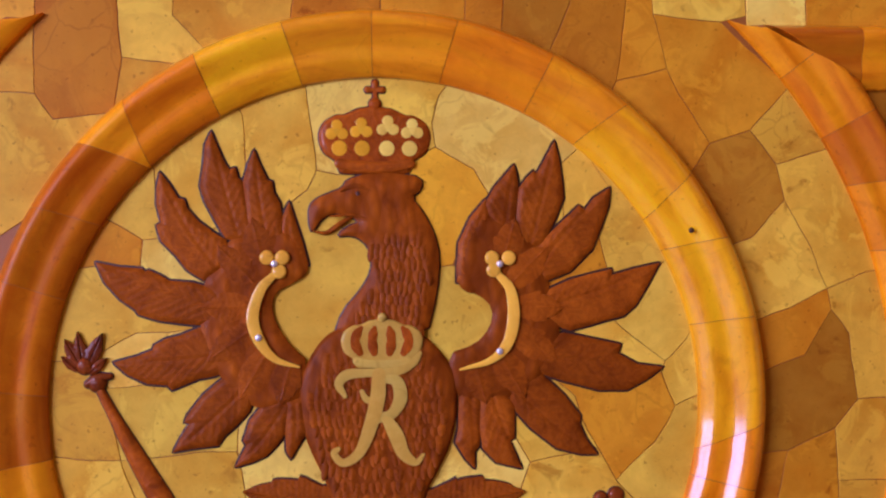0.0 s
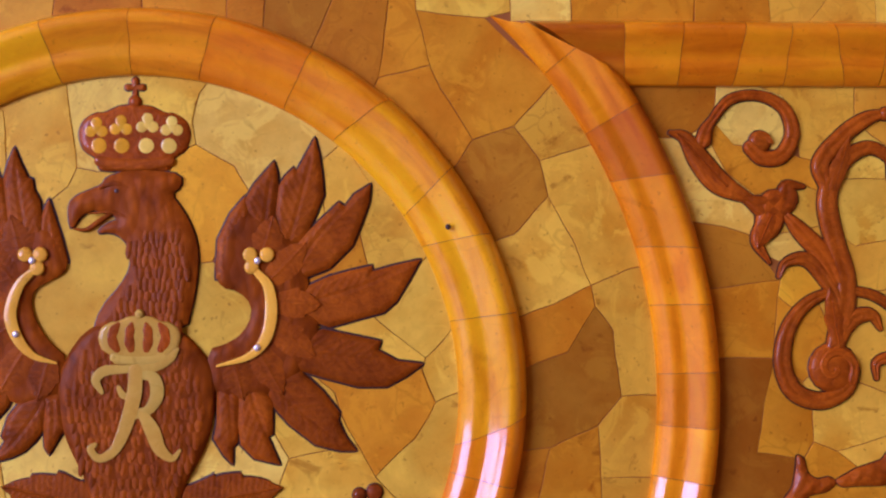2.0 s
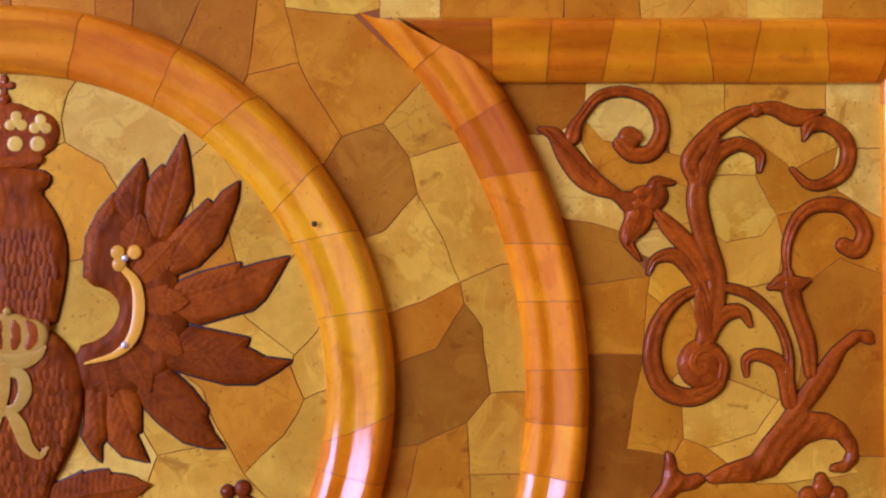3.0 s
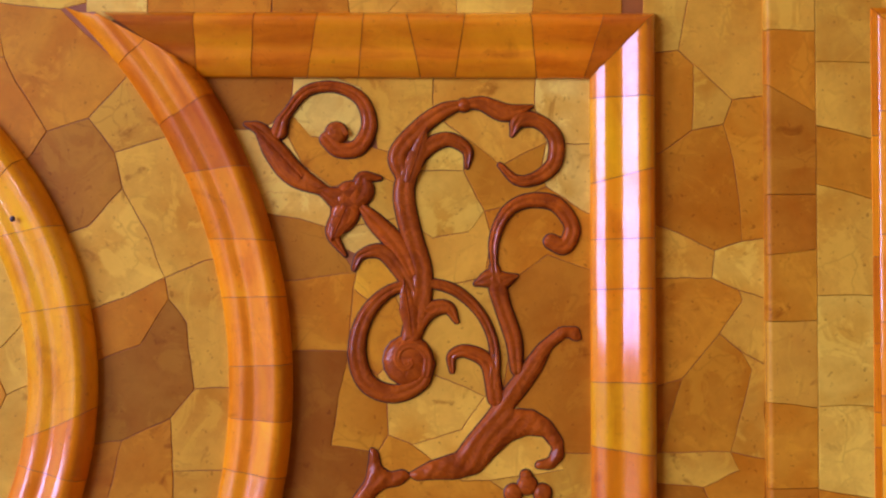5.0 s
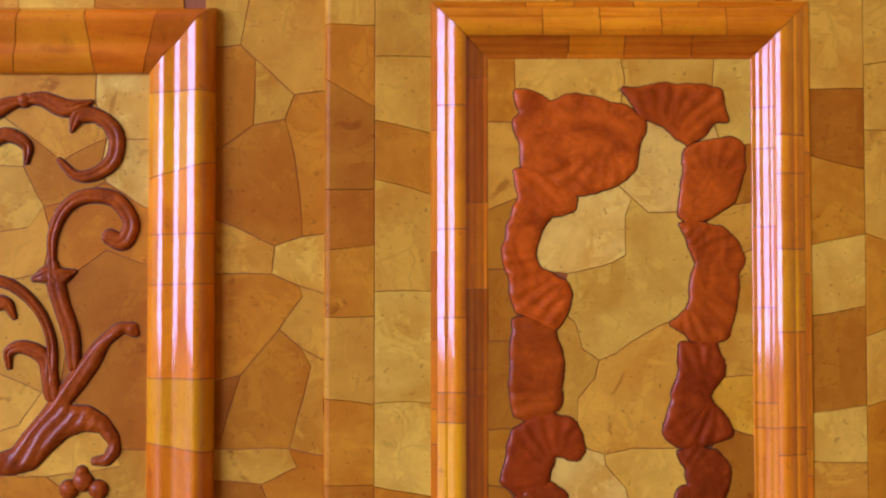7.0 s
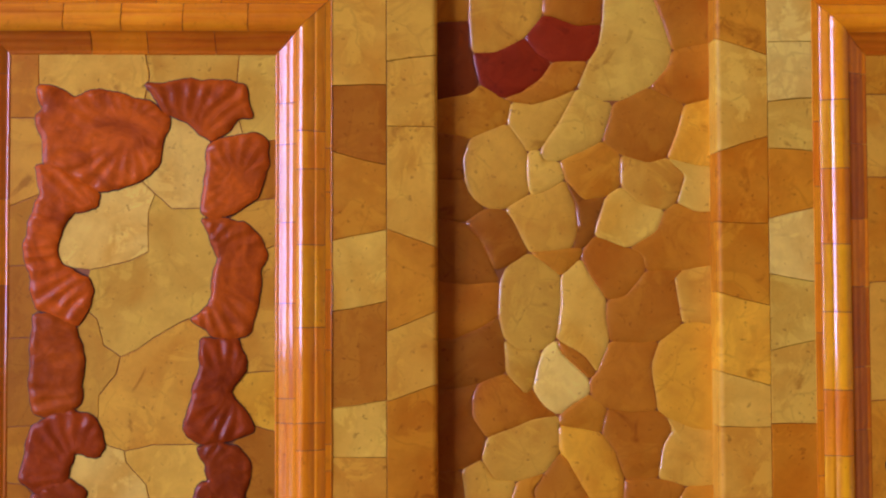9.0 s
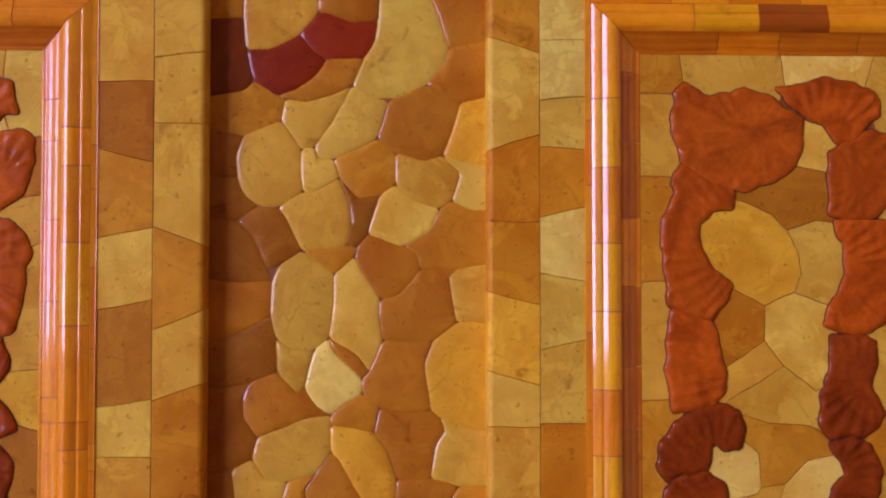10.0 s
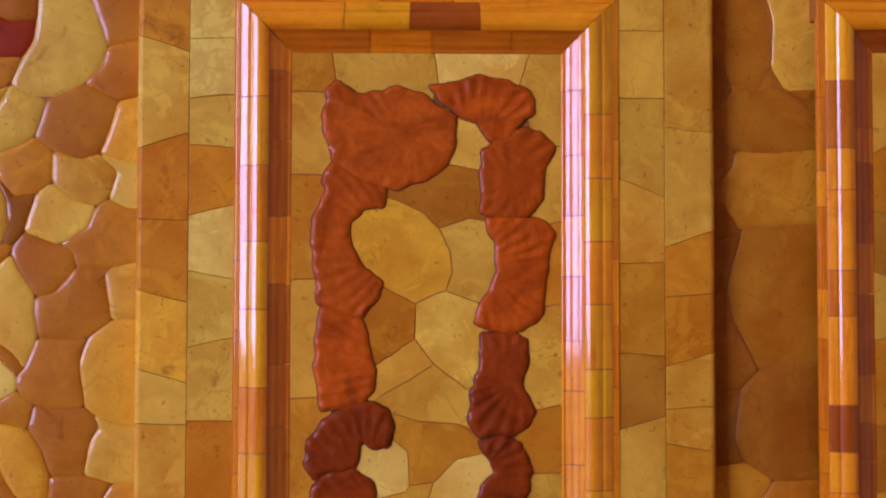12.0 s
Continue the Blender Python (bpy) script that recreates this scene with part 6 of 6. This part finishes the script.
bird.feather([(66, 1482), (86, 1491), (101, 1495), (114, 1498), (114, 1494), (128, 1498)], (146, 1502), [(139, 1489), (130, 1474), (122, 1467), (107, 1463), (86, 1457), (69, 1463)])
bird.feather([(64, 1452), (82, 1456), (101, 1452), (120, 1448), (118, 1442), (131, 1435)], (148, 1433), [(137, 1425), (124, 1418), (105, 1418), (82, 1424), (62, 1430)])
bird.feather([(52, 1426), (67, 1429), (82, 1415), (93, 1401), (92, 1396), (97, 1385)], (104, 1376), [(93, 1376), (77, 1380), (60, 1393), (50, 1404), (43, 1419)])
bird.feather([(26, 1415), (26, 1393), (28, 1380), (37, 1371)], (54, 1367), [(49, 1378), (46, 1385), (49, 1387), (49, 1408), (41, 1419)])
bird.feather([(12, 1419), (12, 1393), (10, 1384), (17, 1373)], (23, 1367), [(23, 1378), (26, 1382), (28, 1415)])
for tip, base, half in (((-128.0, 1353.0), (-62.0, 1341.0), 15.0), ((56.0, 1352.0), (-14.0, 1341.0), 15.0), ((-117.0, 1320.0), (-62.0, 1337.0), 15.0), ((45.0, 1318.0), (-13.0, 1337.0), 15.0)):
    bird.slot, bird.base = 2, 0.4
    bird.leaf(base, tip, half * 1.1 + 1.7, 0.5, 4)
    bird.slot, bird.base = 1, 0.5
    bird.leaf(base, tip, half * 1.1, 2.8, 4)
bird.slot, bird.base = 0, 1.0
for wing in (
    [(-140, 1517), (-121, 1522), (-103, 1526), (-92, 1518), (-86, 1500), (-88, 1493), (-97, 1488), (-108, 1482), (-110, 1472), (-106, 1460), (-97, 1447), (-85, 1437), (-92, 1408), (-121, 1405), (-145, 1428), (-159, 1460), (-147, 1478), (-156, 1490), (-141, 1500)],
    [(12, 1511), (10, 1493), (15, 1483), (26, 1481), (35, 1472), (33, 1459), (23, 1448), (4, 1442), (8, 1411), (45, 1411), (69, 1428), (82, 1456), (69, 1472), (73, 1489), (66, 1508), (56, 1526), (34, 1534), (25, 1536), (16, 1522)],
):
    bird.plate(wing, 3.2, edge=7.0)
for pts in (
    [(-82.5, 1522.2, 0.7), (-74.4, 1521.5, 1.5), (-66.3, 1526.7, 1.9), (-58.2, 1532.3, 1.4)],
):
    bird.scroll(pts, 3.4, n=10)
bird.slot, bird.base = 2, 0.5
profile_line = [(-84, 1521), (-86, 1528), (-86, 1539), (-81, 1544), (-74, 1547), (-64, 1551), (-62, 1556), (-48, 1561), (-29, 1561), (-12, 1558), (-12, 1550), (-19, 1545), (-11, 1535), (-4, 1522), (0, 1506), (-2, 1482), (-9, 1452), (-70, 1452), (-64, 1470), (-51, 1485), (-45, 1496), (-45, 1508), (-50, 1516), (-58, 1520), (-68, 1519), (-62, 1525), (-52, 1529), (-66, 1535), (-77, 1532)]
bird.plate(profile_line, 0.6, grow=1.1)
bird.slot, bird.base = 0, 1.0
bird.plate(profile_line, 4.0, edge=9.0)
bird.slot, bird.base = 1, 3.4
for a, b, c, d in ((470, 470, 450, 392), (455, 505, 392, 440), (448, 545, 366, 548), (452, 585, 376, 640), (480, 622, 432, 705), (520, 640, 500, 715)):
    (ax, az), (bx, bz) = (RC[0] + (a - 668) * 0.377, RC[1] + (708 - b) * 0.377), (RC[0] + (c - 668) * 0.377, RC[1] + (708 - d) * 0.377)
    for side in (1, -1):
        mid = RC[0] + 4.0
        bird.leaf((mid + (ax - mid) * side, az), (mid + (bx - mid) * side, bz), 11.0, 1.3, 3)
bird.slot, bird.base = 0, 1.4
bird.blob([(-70.0, 1457.0), (-44.0, 1462.0), (-15.0, 1457.0), (8.0, 1433.0), (11.0, 1407.0), (6.0, 1381.0), (-7.0, 1355.0), (-18.0, 1330.0), (-61.0, 1330.0), (-75.0, 1360.0), (-88.0, 1389.0), (-92.0, 1418.0), (-85.0, 1440.0)], 4.0)
bird.slot, bird.base = 1, 4.9
bird.plumage([(-47.0, 1518.0), (-17.0, 1530.0), (-9.0, 1518.0), (-5.0, 1500.0), (-10.0, 1477.0), (-16.0, 1451.0), (-62.0, 1453.0), (-52.0, 1477.0), (-43.0, 1492.0), (-43.0, 1507.0)], 4.2, 7.6, 0.5)
bird.base = 5.2
bird.plumage([(-66.0, 1451.0), (-18.0, 1451.0), (0.0, 1431.0), (3.0, 1407.0), (-2.0, 1381.0), (-14.0, 1359.0), (-22.0, 1332.0), (-57.0, 1332.0), (-69.0, 1359.0), (-81.0, 1389.0), (-85.0, 1418.0), (-78.0, 1439.0)], 4.5, 8.6, 0.45)
bird.slot, bird.base = 0, 4.4
bird.scroll([(-65.0, 1549.0, 0.8), (-56.0, 1552.0, 1.9), (-46.0, 1549.0, 0.8)], 1.3)
bird.scroll([(-46.0, 1529.0, 0.8), (-57.0, 1533.0, 1.1), (-72.0, 1532.0, 0.6)], 1.0)
bird.slot, bird.base = 2, 4.5
bird.knob(-54.0, 1547.0, 1.7, 0.7)
emblem = bird.done("bird_emblem", M_BIRD, "f", "carved reddish-brown amber heraldic emblem with spread feathers", "carving")
emblem.data.materials.append(M_FEATHER)
emblem.data.materials.append(M_LINE)
emblem.data.polygons.foreach_set("material_index", bird.slots)


def crown(cx, cz, k, base, tone, inlays, label, arched=False):
    """A carved crown with inlaid trefoils and drops; cx, cz is the middle of its band."""
    c = ornament("crown", cx, cz, label, "crown")
    at = lambda dx, dz, w: (cx + dx * k, cz + dz * k, w * k)
    half = [(0, -5.5), (12, -5), (22, -4), (25, 3), (33, 9), (36, 19), (33, 27.5), (25, 32.5), (19, 33), (11, 36.5), (5, 37.5)]
    outline = [at(dx, dz, 0)[:2] for dx, dz in half + [(0, 38.8)] + [(-dx, dz) for dx, dz in half[:0:-1]]]
    body = M_GOLD if arched else M_SCROLL
    cushion(c, outline, base, 1.5 if arched else 2.4, tone, body, "crown_body")
    stem(c, [at(-23, 1, 3.6), at(-12, -1, 4), at(0, -1.5, 4), at(12, -1, 4), at(23, 1, 3.6)], base + (0.9 if arched else 1.2), 1.0 if arched else 2.2, tone, body, "band")
    for dx, dz, inlay in zip((-25, -9, 8.5, 24.5), (20.5, 22, 23.5, 21.5), inlays):
        if arched:
            stem(c, [at(dx * 0.8, 8.5, 3.2), at(dx * 0.93, 14, 4.6), at(dx * 0.98, 20, 4.0), at(dx * 0.9, 26, 4.2), at(dx * 0.76, 31, 2.0)], base + 1.3, 0.6, inlay, M_SCROLL, "gap", flat=True)
            continue
        for ex, ez, r in ((-3.7, 0, 3.8), (3.7, 0, 3.8), (0, 5.6, 3.8), (0, 1.5, 3.0)):
            ball(c, *at(dx + ex, dz + ez, r), base + 2.3, 0.5, inlay, M_GOLD, "trefoil_lobe")
        ball(c, *at(dx * 0.93, 11.0, 5.2), base + 2.3, 0.5, inlay, M_GOLD, "drop")
    ball(c, *at(0, 40.5, 4.2), base, 3.0, tone, M_SCROLL)
    return c, at


c, at = crown(-43.0, 1566.0, 1.0, 0.5, "k", "aavv", "reddish-brown carved amber crown with a small cross")
stem(c, [at(0, 44, 1.6), at(0, 49, 1.5), at(0, 54.5, 2.2)], 0.5, 2.4, "k", M_SCROLL, "cross", flat=True)
stem(c, [at(-5, 50, 2.0), at(0, 50, 1.5), at(5, 50, 2.0)], 0.5, 2.5, "k", M_SCROLL, "cross", flat=True)
crown(-38.0, 1437.0, 0.72, 5.2, "p", "kkkk", "small pale amber crown inlaid over the cipher", True)

cipher = ornament("cipher", -40.0, 1403.0, "pale gold curling cipher inlaid in dark carved amber", "lettering")
for pts in (
    [(-62.0, 1415.0, 1.5), (-66.0, 1423.0, 3.0), (-60.0, 1429.0, 3.4), (-46.0, 1430.0, 2.6), (-29.0, 1431.0, 3.0), (-18.0, 1437.0, 3.0), (-13.0, 1443.0, 1.1)],
    [(-40.0, 1429.0, 4.5), (-41.0, 1413.0, 4.9), (-46.0, 1394.0, 4.5), (-53.0, 1378.0, 3.4), (-63.0, 1372.0, 2.6), (-69.0, 1378.0, 2.3), (-66.0, 1381.0, 1.5)],
    [(-40.0, 1426.0, 2.3), (-29.0, 1425.0, 3.8), (-26.0, 1414.0, 4.5), (-31.0, 1404.0, 3.4), (-40.0, 1400.0, 2.6)],
    [(-36.0, 1402.0, 3.0), (-29.0, 1390.0, 4.9), (-24.0, 1378.0, 4.1), (-16.0, 1372.0, 2.3), (-11.0, 1377.0, 1.1)],
    [(-51.0, 1418.0, 1.5), (-48.0, 1413.0, 2.3), (-41.0, 1412.0, 1.9), (-37.0, 1416.0, 1.5)],
):
    stem(cipher, pts, 6.3, 0.55, "p", M_GOLD, "stroke", flat=True)

for band, leaves, pins in (
    ([(-108.0, 1494.0, 2.3), (-117.0, 1484.0, 3.4), (-122.0, 1466.0, 4.0), (-117.0, 1450.0, 3.6), (-107.0, 1439.0, 2.3), (-92.0, 1434.0, 0.8)], [(-113.0, 1505.0, 4.9), (-103.0, 1505.0, 4.9), (-105.0, 1496.0, 4.9)], [(-108.0, 1501.0), (-118.0, 1453.0)]),
    ([(38.0, 1494.0, 2.3), (46.0, 1484.0, 3.4), (48.0, 1466.0, 4.0), (44.0, 1449.0, 3.6), (33.0, 1438.0, 2.3), (13.0, 1432.0, 0.8)], [(34.0, 1505.0, 4.9), (45.0, 1505.0, 4.9), (35.0, 1497.0, 4.9)], [(39.0, 1501.0), (39.0, 1444.0)]),
):
    w = ornament("wing_band", band[2][0], band[2][1], "golden amber clover-ended band pinned on a carved wing", "ornament", "wing bands")
    stem(w, band, 5.6, 1.3, "q", M_GOLD, "strap", flat=True)
    for x, z, r in leaves:
        ball(w, x, z, r, 5.6, 1.6, "q", M_GOLD, "clover_leaf")
    for x, z in pins:
        ball(w, x, z, 2.3, 6.7, 1.8, None, M_PIN, "pin")

sceptre = ornament("sceptre", -205.0, 1393.0, "dark carved amber sceptre with a flower head", "sceptre")
stem(sceptre, [(-220.0, 1419.0, 2.6), (-211.0, 1402.0, 3.4), (-196.0, 1375.0, 5.7), (-179.0, 1346.0, 7.5), (-168.0, 1326.0, 8.3)], 0.5, 4.0, "k", M_SCROLL, "shaft")
for base, tip, half in (((-231.0, 1432.0), (-243.0, 1452.0), 5.5), ((-230.0, 1432.0), (-219.0, 1456.0), 5.5), ((-231.0, 1432.0), (-235.0, 1457.0), 4.5), ((-227.0, 1430.0), (-216.0, 1440.0), 3.5), ((-234.0, 1432.0), (-245.0, 1441.0), 3.5)):
    r = Relief(0.6)
    r.leaf(base, tip, half, 3.4, 3, 0.0, 0.03)
    place("petal", r.verts, r.faces, M_SCROLL, sceptre, "d")
ball(sceptre, -230.0, 1435.0, 5.7, 0.5, 4.2, "d", M_SCROLL, "flower_cup")
ball(sceptre, -222.0, 1424.0, 6.0, 0.5, 4.0, "d", M_SCROLL, "knot")
stem(sceptre, [(-228.0, 1423.0, 2.3), (-222.0, 1427.0, 3.0), (-214.0, 1428.0, 1.9)], 0.5, 4.4, "d", M_SCROLL, "collar")
orb = ornament("orb_flower", 114.0, 1345.0, "dark carved amber flower at the rim of the medallion")
for x, z, r in ((116.0, 1349.0, 5.3), (106.0, 1347.0, 4.5), (118.0, 1338.0, 6.8)):
    ball(orb, x, z, r, 0.5, 3.5, "d", M_SCROLL, "petal")
